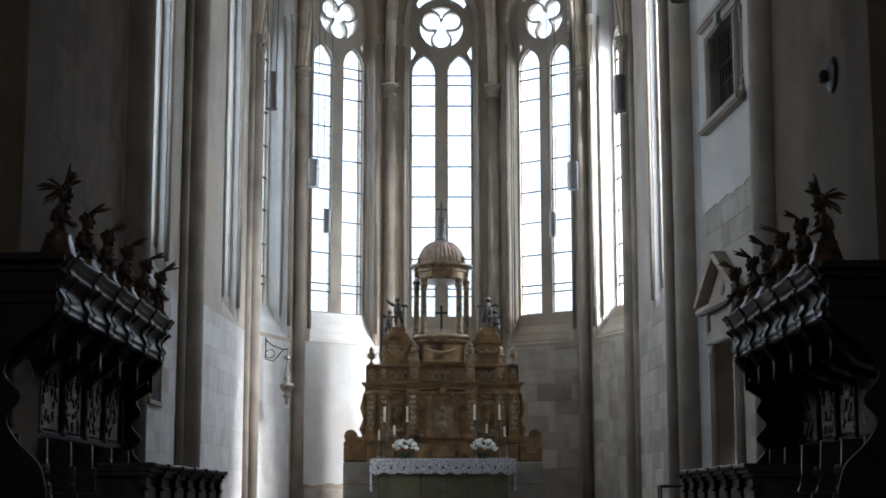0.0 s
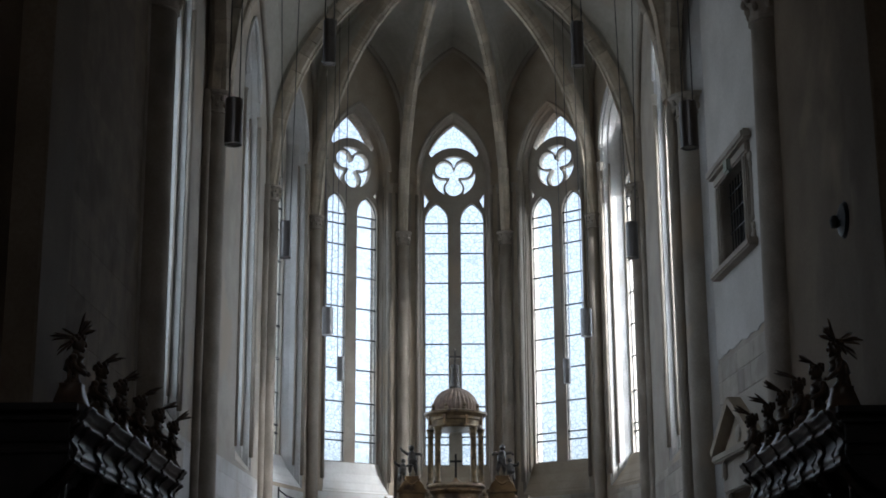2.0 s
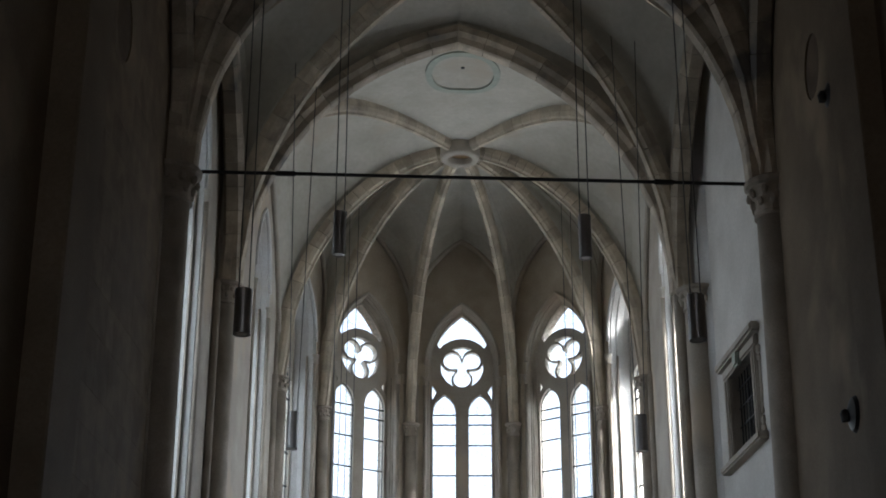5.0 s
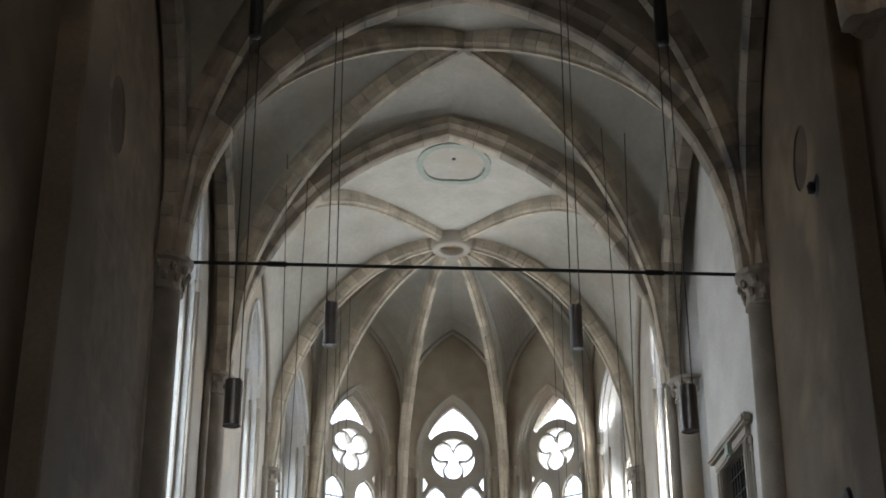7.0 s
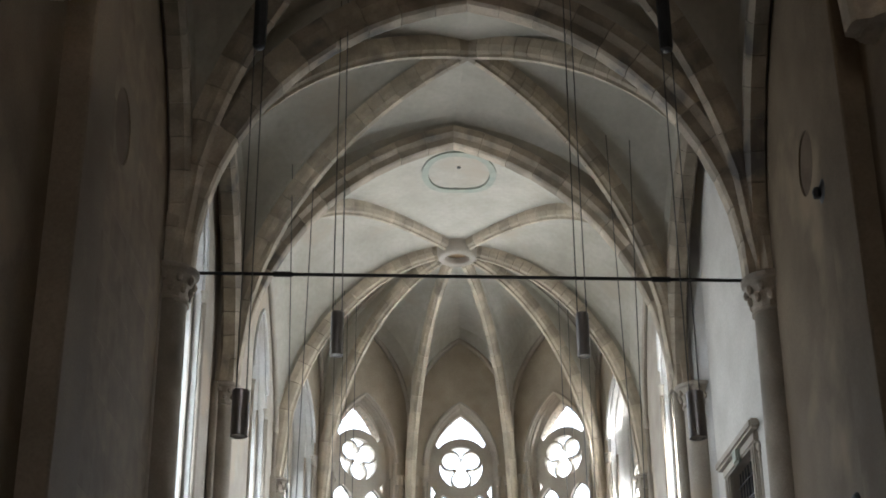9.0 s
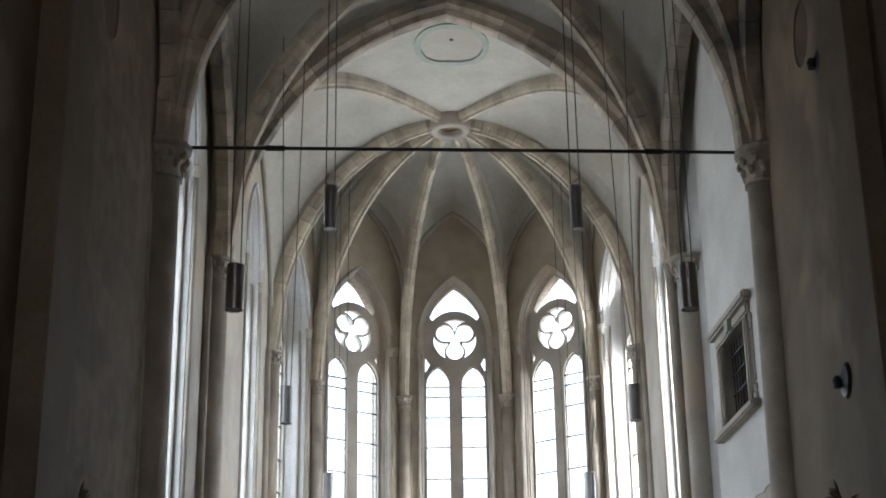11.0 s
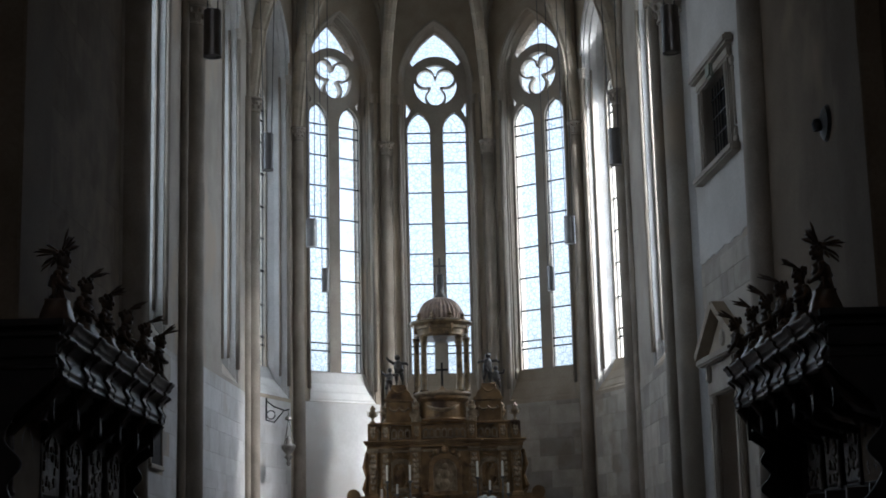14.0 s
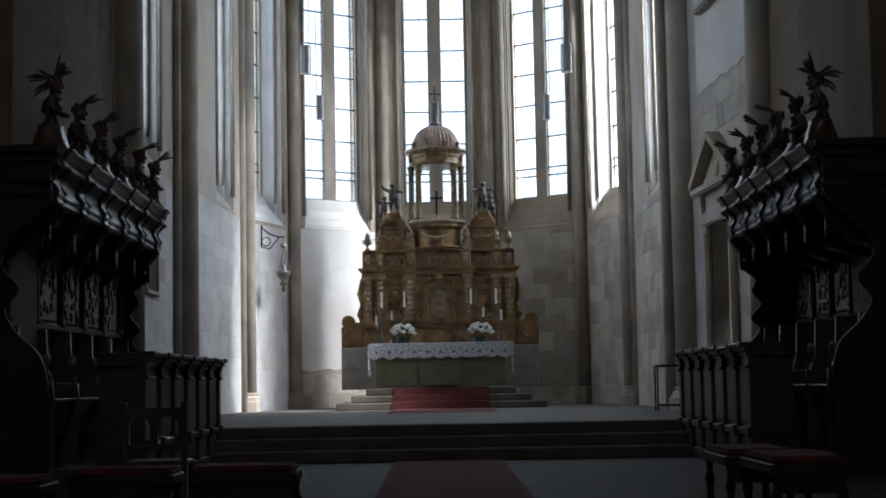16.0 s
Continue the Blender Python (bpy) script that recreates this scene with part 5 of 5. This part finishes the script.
def stall_row(side, front, back, ys):
    """A row of stalls along one wall: side -1 left, 1 right; front: the cornice line, back: the wall."""
    def X(d):
        return side * (abs(front) + d)  # d metres behind the cornice line

    def bx(d0, y0, z0, d1, y1, z1):
        a, b = sorted((X(d0), X(d1)))
        return (a, y0, z0, b, y1, z1)
    depth = abs(back) - abs(front)
    y0, y1 = ys[0] - 0.25, ys[-1] + 0.15
    row = thing("choir_stalls", "dark carved wooden choir stalls with a bracketed canopy", "choir stalls", group="choir stalls")
    def moulded(name, ya, yb, out, material):
        """The entablature's section drawn along the row, out metres proud of the cornice line."""
        sec = [(-0.05, 3.02), (-0.05, 3.06), (-0.03, 3.07), (-0.06, 3.10), (-0.06, 3.13)]
        sec += [(-0.005 - 0.055 * (1 - math.sin(q * math.pi / 12)) , 3.14 + 0.023 * q) for q in range(1, 7)]
        sec += [(0.0 - 0.10 * (1 - math.cos(q * math.pi / 12)), 3.29 + 0.018 * q) for q in range(1, 7)]
        sec += [(-0.12, 3.41), (-0.12, 3.44), (-0.10, 3.455), (-0.135, 3.48), (-0.155, 3.51), (-0.155, 3.535), (-0.19, 3.56), (-0.20, 3.59), (-0.20, 3.60)]
        loop = [(X(d_ - out), z_) for d_, z_ in sec] + [(X(depth if not out else 0.0), 3.60), (X(depth if not out else 0.0), 3.02)]
        ob_ = new(name, filled(name, loop, [], yb - ya, material, pose(0, (ya + yb) / 2, 0), 0.0))
        ob_.parent = row
    moulded("cornice", y0, y1, 0.0, FASCIA)
    for y in ys:
        moulded("cornice_break", y - 0.12, y + 0.12, 0.035, FASCIA)
        for sy in (-1, 1):
            bm = bmesh.new()
            tube(bm, [(X(-0.06), y + sy * 0.15, 3.05), (X(-0.10), y + sy * 0.15, 3.14), (X(-0.03), y + sy * 0.15, 3.24), (X(-0.09), y + sy * 0.15, 3.34), (X(-0.17), y + sy * 0.15, 3.40)], [0.032, 0.022, 0.018, 0.022, 0.028], 7)
            part("console_scroll", bm, FASCIA, row, smooth=True)
        bm = bmesh.new()
        for k in range(6):
            ball(bm, (X(0.02 + 0.10 * k), y, 2.98 - 0.09 * k), 0.085 - 0.006 * k, 7, (1, 0.9, 1.2))
        tube(bm, [(X(-0.05), y, 3.02), (X(0.1), y, 2.8), (X(0.35), y, 2.6), (X(depth - 0.3), y, 2.45)], [0.07, 0.06, 0.05, 0.05], 8)
        part("canopy_bracket", bm, WOOD, row)
        bm = bmesh.new()
        lathe(bm, [(0.05, 1.80), (0.06, 1.84), (0.035, 1.9), (0.045, 2.15), (0.03, 2.45), (0.06, 2.5), (0.06, 2.56)], 10, (X(depth - 0.32), y, 0))
        part("colonnette", bm, FASCIA, row)
        # divider between two seats, with its knob
        w_ = [(-0.02, 0.25), (-0.02, 0.92), (0.0, 1.12), (0.28, 1.14), (0.34, 1.3), (0.36, 1.74), (depth - 0.1, 1.74), (depth - 0.1, 0.25)]
        d_ = new("divider", filled("divider", [(X(a), z) for a, z in w_], [], 0.05, WOOD, pose(0, y, 0), 0.008))
        d_.parent = row
        bm = bmesh.new()
        lathe(bm, [(0.02, 1.22), (0.03, 1.28), (0.055, 1.34), (0.05, 1.40), (0.02, 1.44)], 8, (X(0.06), y, 0))
        tube(bm, [(X(0.02), y, 0.25), (X(0.02), y, 1.22)], 0.018, 6)
        part("post", bm, FASCIA, row)
    for a, b in zip(ys, ys[1:]):
        mid, wid = (a + b) / 2, b - a
        # scalloped arch under the cornice and the cove behind it
        hole = [(y_ + mid, z_) for y_, z_ in pointed(wid - 0.12, 2.2, 2.72, 2.99, 8)]
        out = [(a, 2.66), (a + 0.06, 2.56)] + [(x_, z_) for x_, z_ in hole[1:-1]] + [(b - 0.06, 2.56), (b, 2.66), (b, 3.06), (a, 3.06)]
        arch_ = new("canopy_arch", filled("canopy_arch", out, [], 0.05, END_WOOD))
        arch_.data.transform(Matrix.Rotation(radians(90), 4, "Z"))
        arch_.data.transform(Matrix.Translation((X(0.06), 0, 0)))
        arch_.parent = row
        bm = bmesh.new()
        g = []
        for k in range(9):
            t = k / 8
            g.append([bm.verts.new((X(0.1 + (depth - 0.42) * math.sin(t * math.pi / 2)), y_, 3.04 - 0.55 * (1 - math.cos(t * math.pi / 2)))) for y_ in (a + 0.05, mid, b - 0.05)])
        for r0, r1 in zip(g, g[1:]):
            for i in range(2):
                bm.faces.new((r0[i], r0[i + 1], r1[i + 1], r1[i]))
        part("cove", bm, FASCIA, row)
        part("back_panel", bevelled(boxes(bx(depth - 0.30, a + 0.12, 1.86, depth - 0.24, b - 0.12, 2.52)), 0.02), PANEL_WOOD, row)
        bm = bmesh.new()
        rnd = random.Random(int(mid * 100))
        for k in range(26):
            ball(bm, (X(depth - 0.31), mid + rnd.uniform(-0.3, 0.3) * wid, rnd.uniform(1.92, 2.5)), rnd.uniform(0.02, 0.055), 5, (0.6, 1, 1.3))
        tube(bm, [(X(depth - 0.32), mid + 0.22 * math.cos(q), 2.36 + 0.2 * math.sin(q)) for q in (k * math.pi / 8 for k in range(9))], 0.025, 5)
        part("panel_carving", bm, PANEL_WOOD, row)
        part("seat", bevelled(boxes(bx(0.12, a + 0.04, 0.55, depth - 0.12, b - 0.04, 0.60)), 0.012), WOOD, row)
        part("arm_rail", bevelled(boxes(bx(0.0, a + 0.03, 0.93, 0.06, b - 0.03, 0.97)), 0.008), WOOD, row)
    part("back_board", boxes(bx(depth - 0.24, y0, 0.0, depth - 0.12, y1, 3.05)), WOOD, row)
    part("back_rail", bevelled(boxes(bx(depth - 0.33, y0, 1.76, depth - 0.24, y1, 1.84)), 0.015), END_WOOD, row)
    part("platform", boxes(bx(-0.35, y0, 0.004, depth - 0.1, y1, 0.25)), WOOD, row)
    # scrolled end boards
    wavy = smooth_line([(-0.02, 0.9), (0.10, 1.15), (0.02, 1.32), (0.20, 1.55), (0.34, 1.75), (0.22, 1.9), (0.36, 2.1), (0.24, 2.28), (0.30, 2.45), (0.12, 2.6), (0.16, 2.78), (0.0, 2.92)])
    wavy = [(depth - 0.08, 0.0), (-0.02, 0.0)] + wavy + [(0.0, 3.05), (depth - 0.08, 3.05)]
    arm = smooth_line([(-0.02, 1.15), (0.06, 1.42), (0.30, 1.66), (0.42, 1.90), (0.28, 2.12), (0.46, 2.36), (0.36, 2.62), (0.12, 2.84), (-0.02, 2.98)])
    arm = [(depth - 0.08, 0.0), (-0.02, 0.0)] + arm + [(-0.05, 3.08), (-0.05, 3.6), (depth - 0.08, 3.6)]
    for y, solid in ((y0 - 0.06, True), (y1 + 0.03, False)):
        pts_ = arm if solid else wavy
        if solid:
            for z0, z1, out in ((3.08, 3.14, 0.03), (3.20, 3.24, 0.05), (3.42, 3.47, 0.06), (3.52, 3.60, 0.10)):
                part("end_moulding", bevelled(boxes(bx(-0.05 - out, y - 0.035 - out, z0, depth - 0.1, y - 0.03, z1)), 0.012), END_WOOD, row)
            for d0, d1 in ((0.10, depth / 2 - 0.06), (depth / 2 + 0.02, depth - 0.16)):
                for z0, z1 in ((0.2, 0.62), (0.7, 1.12)):
                    part("end_panel", bevelled(boxes(bx(d0, y - 0.055, z0, d1, y - 0.03, z1)), 0.018), END_WOOD, row)
        e_ = new("end_board", filled("end_board", [(X(a), z) for a, z in pts_], [], 0.07, END_WOOD, pose(0, y, 0), 0.01))
        e_.parent = row
    return row


def desk_row(side, front, y0, y1, bays):
    def bx(d0, a, z0, d1, b, z1):
        p, q = sorted((side * (abs(front) + d0), side * (abs(front) + d1)))
        return (p, a, z0, q, b, z1)
    row = thing("choir_desk", "dark panelled wooden desk front of the choir stalls", "desk", group="choir desks")
    part("body", boxes(bx(0.06, y0, 0.004, 0.50, y1, 1.30)), WOOD, row)
    for z0, z1, e in ((1.30, 1.35, 0.02), (1.35, 1.40, -0.03), (1.40, 1.45, -0.08)):
        part("top_moulding", bevelled(boxes(bx(e, y0 - 0.06, z0, 0.52, y1 + 0.06, z1)), 0.01), WOOD, row)
    part("plinth", bevelled(boxes(bx(0.02, y0 - 0.02, 0.004, 0.50, y1 + 0.02, 0.14)), 0.01), WOOD, row)
    part("waist_moulding", bevelled(boxes(bx(0.0, y0 - 0.03, 0.42, 0.50, y1 + 0.03, 0.50)), 0.015), WOOD, row)
    step = (y1 - y0) / bays
    for k in range(bays + 1):
        y = y0 + step * k
        for z0, z1, e in ((0.14, 0.42, 0.0), (0.50, 1.16, 0.0), (1.16, 1.20, -0.03), (1.20, 1.30, -0.01), (1.30, 1.35, -0.03), (1.35, 1.40, -0.06), (1.40, 1.455, -0.10), (0.40, 0.52, -0.04)):
            part("pilaster", bevelled(boxes(bx(e, y - 0.09, z0, 0.08, y + 0.09, z1)), 0.008), WOOD, row)
    for k in range(bays):
        a, b = y0 + step * k + 0.13, y0 + step * (k + 1) - 0.13
        for z0, z1 in ((0.17, 0.40), (0.54, 1.20)):
            part("front_panel", bevelled(boxes(bx(0.035, a, z0, 0.07, b, z1)), 0.02), FASCIA, row)
    return row


def bust(x, y, z, side, seed, big=1.0, fan=False):
    """A plain half figure of carved wood with a plume of leaves, one mesh."""
    rnd = random.Random(seed)
    bm = bmesh.new()
    h0 = 0.26 if fan else 0.17
    lathe(bm, [(0.0, 0), (0.25, 0), (0.25, 0.03), (0.22, 0.05), (0.15, h0 - 0.03), (0.16, h0), (0.0, h0)], 4, (0, 0, 0))
    bmesh.ops.rotate(bm, verts=bm.verts, matrix=Matrix.Rotation(radians(45), 3, "Z"))
    b = h0 - 0.17
    lean_ = -side * rnd.uniform(0.0, 0.05)
    tube(bm, [(0, 0, 0.16 + b), (0.02 * side, 0, 0.22 + b), (0.03 * side, 0, 0.30 + b), (lean_, 0, 0.40 + b), (lean_, 0, 0.455 + b), (lean_, 0, 0.49 + b), (lean_, 0, 0.55 + b)], [0.10, 0.075, 0.085, 0.115, 0.10, 0.05, 0.045], 12)
    hx = lean_ - side * 0.02
    ball(bm, (hx, 0, 0.60 + b), 0.078, 12, (1, 0.88, 1.2))
    ball(bm, (hx - side * 0.075, 0, 0.59 + b), 0.02, 6, (1.2, 0.8, 1.4))
    ball(bm, (hx - side * 0.05, 0, 0.535 + b), 0.03, 6)
    for k in range(16):
        q = k * 2.4
        ball(bm, (hx + side * 0.012 + 0.07 * math.cos(q), 0.066 * math.sin(q), 0.655 + b + 0.03 * ((k % 3) - 1)), 0.026, 6)
    for sy in (-1, 1):
        ball(bm, (lean_, sy * 0.115, 0.435 + b), 0.05, 8)
        bend = rnd.uniform(0.2, 0.34)
        tube(bm, [(lean_, sy * 0.12, 0.44 + b), (lean_ - side * 0.03, sy * 0.16, 0.33 + b), (lean_ - side * 0.13, sy * 0.06, bend + b)], [0.042, 0.036, 0.026], 7)
    for k in range(4):  # folds of the dress
        a_ = rnd.uniform(0, 6.28)
        tube(bm, [(0.09 * math.cos(a_), 0.09 * math.sin(a_), 0.42 + b), (0.07 * math.cos(a_ + 0.3), 0.07 * math.sin(a_ + 0.3), 0.30 + b), (0.10 * math.cos(a_ + 0.5), 0.10 * math.sin(a_ + 0.5), 0.18 + b)], [0.02, 0.028, 0.02], 5)
    for k in range(22 if fan else 6):
        if fan and k % 2:
            d = Vector((side * rnd.uniform(0.4, 1.0), rnd.uniform(-0.6, 0.6), rnd.uniform(-0.5, 0.4))).normalized()
        else:
            d = Vector((-side * (rnd.uniform(0.1, 1.0) if fan else rnd.uniform(0.75, 1.0)), rnd.uniform(-0.1, 0.5), rnd.uniform(0.4, 0.75))).normalized()
        ln = rnd.uniform(0.16, 0.32) if fan else rnd.uniform(0.22, 0.34)
        p = Vector((hx + side * 0.02, 0, 0.67 + b))
        droop = Vector((0, 0, -0.06 * rnd.random()))
        tube(bm, [p, p + d * ln * 0.35, p + d * ln * 0.75 + droop * 0.4, p + d * ln + droop], [0.012, 0.012, 0.017, 0.003], 5)
    ob = part("bust", bm, BUST_WOOD, None, smooth=True)
    ob.matrix_basis = pose(x, y, z, 0, 0, rnd.uniform(-12, 12)) @ Matrix.Scale(big, 4)
    tagged(ob, "dark carved wooden half figure with a leafy plume", "statue", group="figures on the stalls")


for side, front, back, ys in ((-1, -4.03, -4.82, [16.27 + 1.152 * k for k in range(6)]), (1, 4.25, 5.38, [16.8 + 0.971 * k for k in range(6)])):
    stall_row(side, front, back, ys)
    for k, y in enumerate(ys):
        bust(side * (abs(front) + 0.02), y, 3.601, side, k + 10 * side, 1.0, k == 0)
desk_row(-1, -3.07, 16.43, 21.98, 6)
desk_row(1, 3.45, 17.18, 21.98, 6)


# ---- chairs, benches and small furniture ----
CUSHION = mat("dark_red_cloth", (0.11, 0.016, 0.015), (0.07, 0.011, 0.011), rough=0.95, scale=8, fine=120, bump=0.3)


def bench(x0, y0, x1, y1, z, label, cushion=True):
    root = thing("bench", label, "bench", ((x0 + x1) / 2, (y0 + y1) / 2, 0), group="cushioned benches")
    w, d = (x1 - x0) / 2, (y1 - y0) / 2
    seat_frame = part("seat_frame", bevelled(boxes((-w, -d, z - 0.12, w, d, z - 0.04)), 0.01), END_WOOD, root)
    for sx in (-1, 1):
        for sy in (-1, 1):
            bm = bmesh.new()
            lathe(bm, [(0.035, 0.0), (0.03, 0.1), (0.045, 0.18), (0.025, 0.26), (0.04, z - 0.12)], 8, (sx * (w - 0.05), sy * (d - 0.05), 0))
            part("leg", bm, END_WOOD, root)
    part("apron", boxes((-w + 0.04, -d + 0.02, z - 0.26, w - 0.04, -d + 0.05, z - 0.12)), END_WOOD, root)
    if cushion:
        part("cushion", bevelled(boxes((-w + 0.02, -d + 0.02, z - 0.045, w - 0.02, d - 0.02, z + 0.015)), 0.02, 2), CUSHION, seat_frame, "dark red seat cushion")
    return root


bench(-1.90, 11.84, -1.08, 12.38, 0.45, "low dark wooden bench with a dark red cushion")
bench(-2.80, 11.74, -2.0, 12.27, 0.45, "low dark wooden bench with a dark red cushion")
bench(-3.5, 10.78, -2.75, 11.31, 0.45, "low dark wooden bench with a dark red cushion")
bench(2.36, 12.8, 2.95, 13.87, 0.46, "dark wooden bench with a red cushion beside the stalls")
bench(2.46, 11.52, 3.05, 12.7, 0.46, "dark wooden bench with a red cushion beside the stalls")
chair = thing("choir_chair", "dark wooden chair with two arches in its backrest", "chair", (-2.37, 13.23, 0))
part("seat", bevelled(boxes((-0.26, -0.22, 0.42, 0.26, 0.25, 0.46)), 0.01), WOOD, chair)
for sx in (-1, 1):
    part("back_post", bevelled(boxes((sx * 0.25 - 0.025, -0.25, 0.0, sx * 0.25 + 0.025, -0.2, 0.95)), 0.008), WOOD, chair)
    part("leg", bevelled(boxes((sx * 0.24 - 0.022, 0.2, 0.0, sx * 0.24 + 0.022, 0.245, 0.42)), 0.006), WOOD, chair)
bk = new("backrest", filled("backrest", [(-0.25, 0.55), (0.25, 0.55), (0.25, 0.90), (-0.25, 0.90)], [shift(pointed(0.17, 0.60, 0.74, 0.83, 6), s_) for s_ in (-0.12, 0.12)], 0.03, WOOD, pose(0, -0.225, 0)))
bk.parent = chair
part("stretcher", boxes((-0.24, -0.235, 0.2, 0.24, -0.215, 0.23)), WOOD, chair)

cred = thing("credence_table", "small dark side table against the presbytery wall", "table", (4.27, 28.38, PRESB))
part("tabletop", bevelled(boxes((-0.28, -0.2, 0.79, 0.28, 0.2, 0.84)), 0.01), WOOD, cred)
part("shelf", bevelled(boxes((-0.26, -0.18, 0.08, 0.26, 0.18, 0.12)), 0.008), WOOD, cred)
for sx in (-1, 1):
    for sy in (-1, 1):
        part("leg", boxes((sx * 0.25 - 0.015, sy * 0.17 - 0.015, 0.0, sx * 0.25 + 0.015, sy * 0.17 + 0.015, 0.80)), IRON, cred)
rope = thing("rope_hank", "grey rope hank hanging on the wall", "rope", (4.70, 33.29, 3.0), kind="")
for k, (dx, ln) in enumerate(((0.0, 1.4), (0.05, 1.3), (0.10, 1.45))):
    bm = bmesh.new()
    tube(bm, [(dx * 0.3, 0, 0.05), (dx - 0.04, -0.02, -ln * 0.5), (dx, -0.02, -ln), (dx + 0.06, -0.02, -ln * 0.95), (dx + 0.07, -0.02, -ln * 0.5), (dx * 0.3 + 0.02, 0, 0.04)], 0.014, 6)
    part("loop", bm, IRON, rope)


# ---- ashlar stones of the walls ----
def ashlar_mat(name, a, b, c, low, high):
    m = mat(name, a, b, scale=2.5, fine=35, third=c)
    n, l = m.node_tree.nodes, m.node_tree.links
    bsdf = n["Principled BSDF"]
    src = bsdf.inputs["Base Color"].links[0].from_socket
    info = n.new("ShaderNodeObjectInfo")
    r = n.new("ShaderNodeMapRange")
    r.inputs[3].default_value, r.inputs[4].default_value = low, high
    l.new(info.outputs["Random"], r.inputs[0])
    x = n.new("ShaderNodeHueSaturation")
    l.new(r.outputs[0], x.inputs["Value"])
    l.new(src, x.inputs["Color"])
    l.new(x.outputs[0], bsdf.inputs["Base Color"])
    return m


ASHLAR = ashlar_mat("ashlar", (0.46, 0.42, 0.36), (0.37, 0.33, 0.275), (0.31, 0.265, 0.21), 0.70, 1.14)
ASHLAR_PALE = ashlar_mat("limewashed_ashlar", (0.56, 0.55, 0.535), (0.49, 0.475, 0.455), (0.43, 0.40, 0.365), 0.86, 1.06)
# Near-wall stones share the plaster's lowered tone, dim light included.
ASHLAR_DARK = dull(ashlar_mat("shaded_ashlar", (0.20, 0.15, 0.10), (0.15, 0.113, 0.077), (0.12, 0.089, 0.06), 0.85, 1.1), 0.12)
STONE_MESHES = {}


def stone_mesh(w, h, material):
    key = (round(w, 2), round(h, 2), material.name)
    if key not in STONE_MESHES:
        bm = bmesh.new()
        w, h = key[:2]
        g, e = (0.002, 0.010) if material == ASHLAR else (0.001, 0.005)
        up = 0.007 if material == ASHLAR else 0.0025
        lo = [bm.verts.new(v) for v in ((g, 0.0, g), (w - g, 0.0, g), (w - g, 0.0, h - g), (g, 0.0, h - g))]
        hi = [bm.verts.new(v) for v in ((e, -up, e), (w - e, -up, e), (w - e, -up, h - e), (e, -up, h - e))]
        bm.faces.new(hi)
        for i in range(4):
            j = (i + 1) % 4
            bm.faces.new((lo[i], lo[j], hi[j], hi[i]))
        STONE_MESHES[key] = mesh_of(bm, "stone", material)
    return STONE_MESHES[key]


def ashlar(wall_name, s0, s1, z0, z1, seed, skip=lambda s, z: False, course=0.42, material=ASHLAR):
    """Squared stones laid in courses on a wall's inner face."""
    rnd = random.Random(seed)
    owner = bpy.data.objects[wall_name]
    z = z0
    while z < z1 - 0.1:
        h = min(rnd.choice((0.36, 0.42, 0.48, 0.54)) * course / 0.42, z1 - z)
        s = s0
        first = True
        while s < s1 - 0.05:
            w = rnd.choice((0.45, 0.6, 0.8, 1.0, 1.15)) * (0.6 if first else 1)
            first = False
            w = min(w, s1 - s)
            if s1 - s - w < 0.2:
                w = s1 - s
            if w > 0.08 and not skip(s + w / 2, z + h / 2):
                ob = new("stone", stone_mesh(w, h, material))
                ob.parent = owner
                ob.matrix_basis = Matrix.Translation((s, -0.001, z))
            s += w
        z += h


ashlar("wall_apse_1", 0.3, side_len - 0.3, PRESB, 4.85, 1, material=ASHLAR_PALE)
ashlar("wall_apse_2", 0.3, side_len - 0.3, PRESB, 1.38, 2)
ashlar("wall_apse_3", 0.3, side_len - 0.3, PRESB, 4.85, 3)
ashlar("wall_apse_4", 0.3, side_len - 0.3, PRESB, 4.85, 4)
ashlar("wall_apse_5", 0.3, side_len - 0.3, PRESB, 4.85, 5)
ashlar("wall_left_2", 0.45, length_of(L3, CORNERS[0]) - 0.3, PRESB, 4.85, 6, material=ASHLAR_PALE)
ashlar("wall_right_2", 0.3, length_of(R3, CORNERS[5]) - 0.45, PRESB, 4.85, 7)
ashlar("wall_left_1", 0.5, length_of(L1, L2) - 0.45, PRESB, 4.85, 8, lambda s, z: 1.8 < s < 3.75 and 2.4 < z < 4.6, material=ASHLAR_PALE)
ashlar("wall_right_1", 0.45, RWL - 0.5, PRESB, 6.3, 9, lambda s, z: (0.5 < s < 3.75 and z < 5.6))
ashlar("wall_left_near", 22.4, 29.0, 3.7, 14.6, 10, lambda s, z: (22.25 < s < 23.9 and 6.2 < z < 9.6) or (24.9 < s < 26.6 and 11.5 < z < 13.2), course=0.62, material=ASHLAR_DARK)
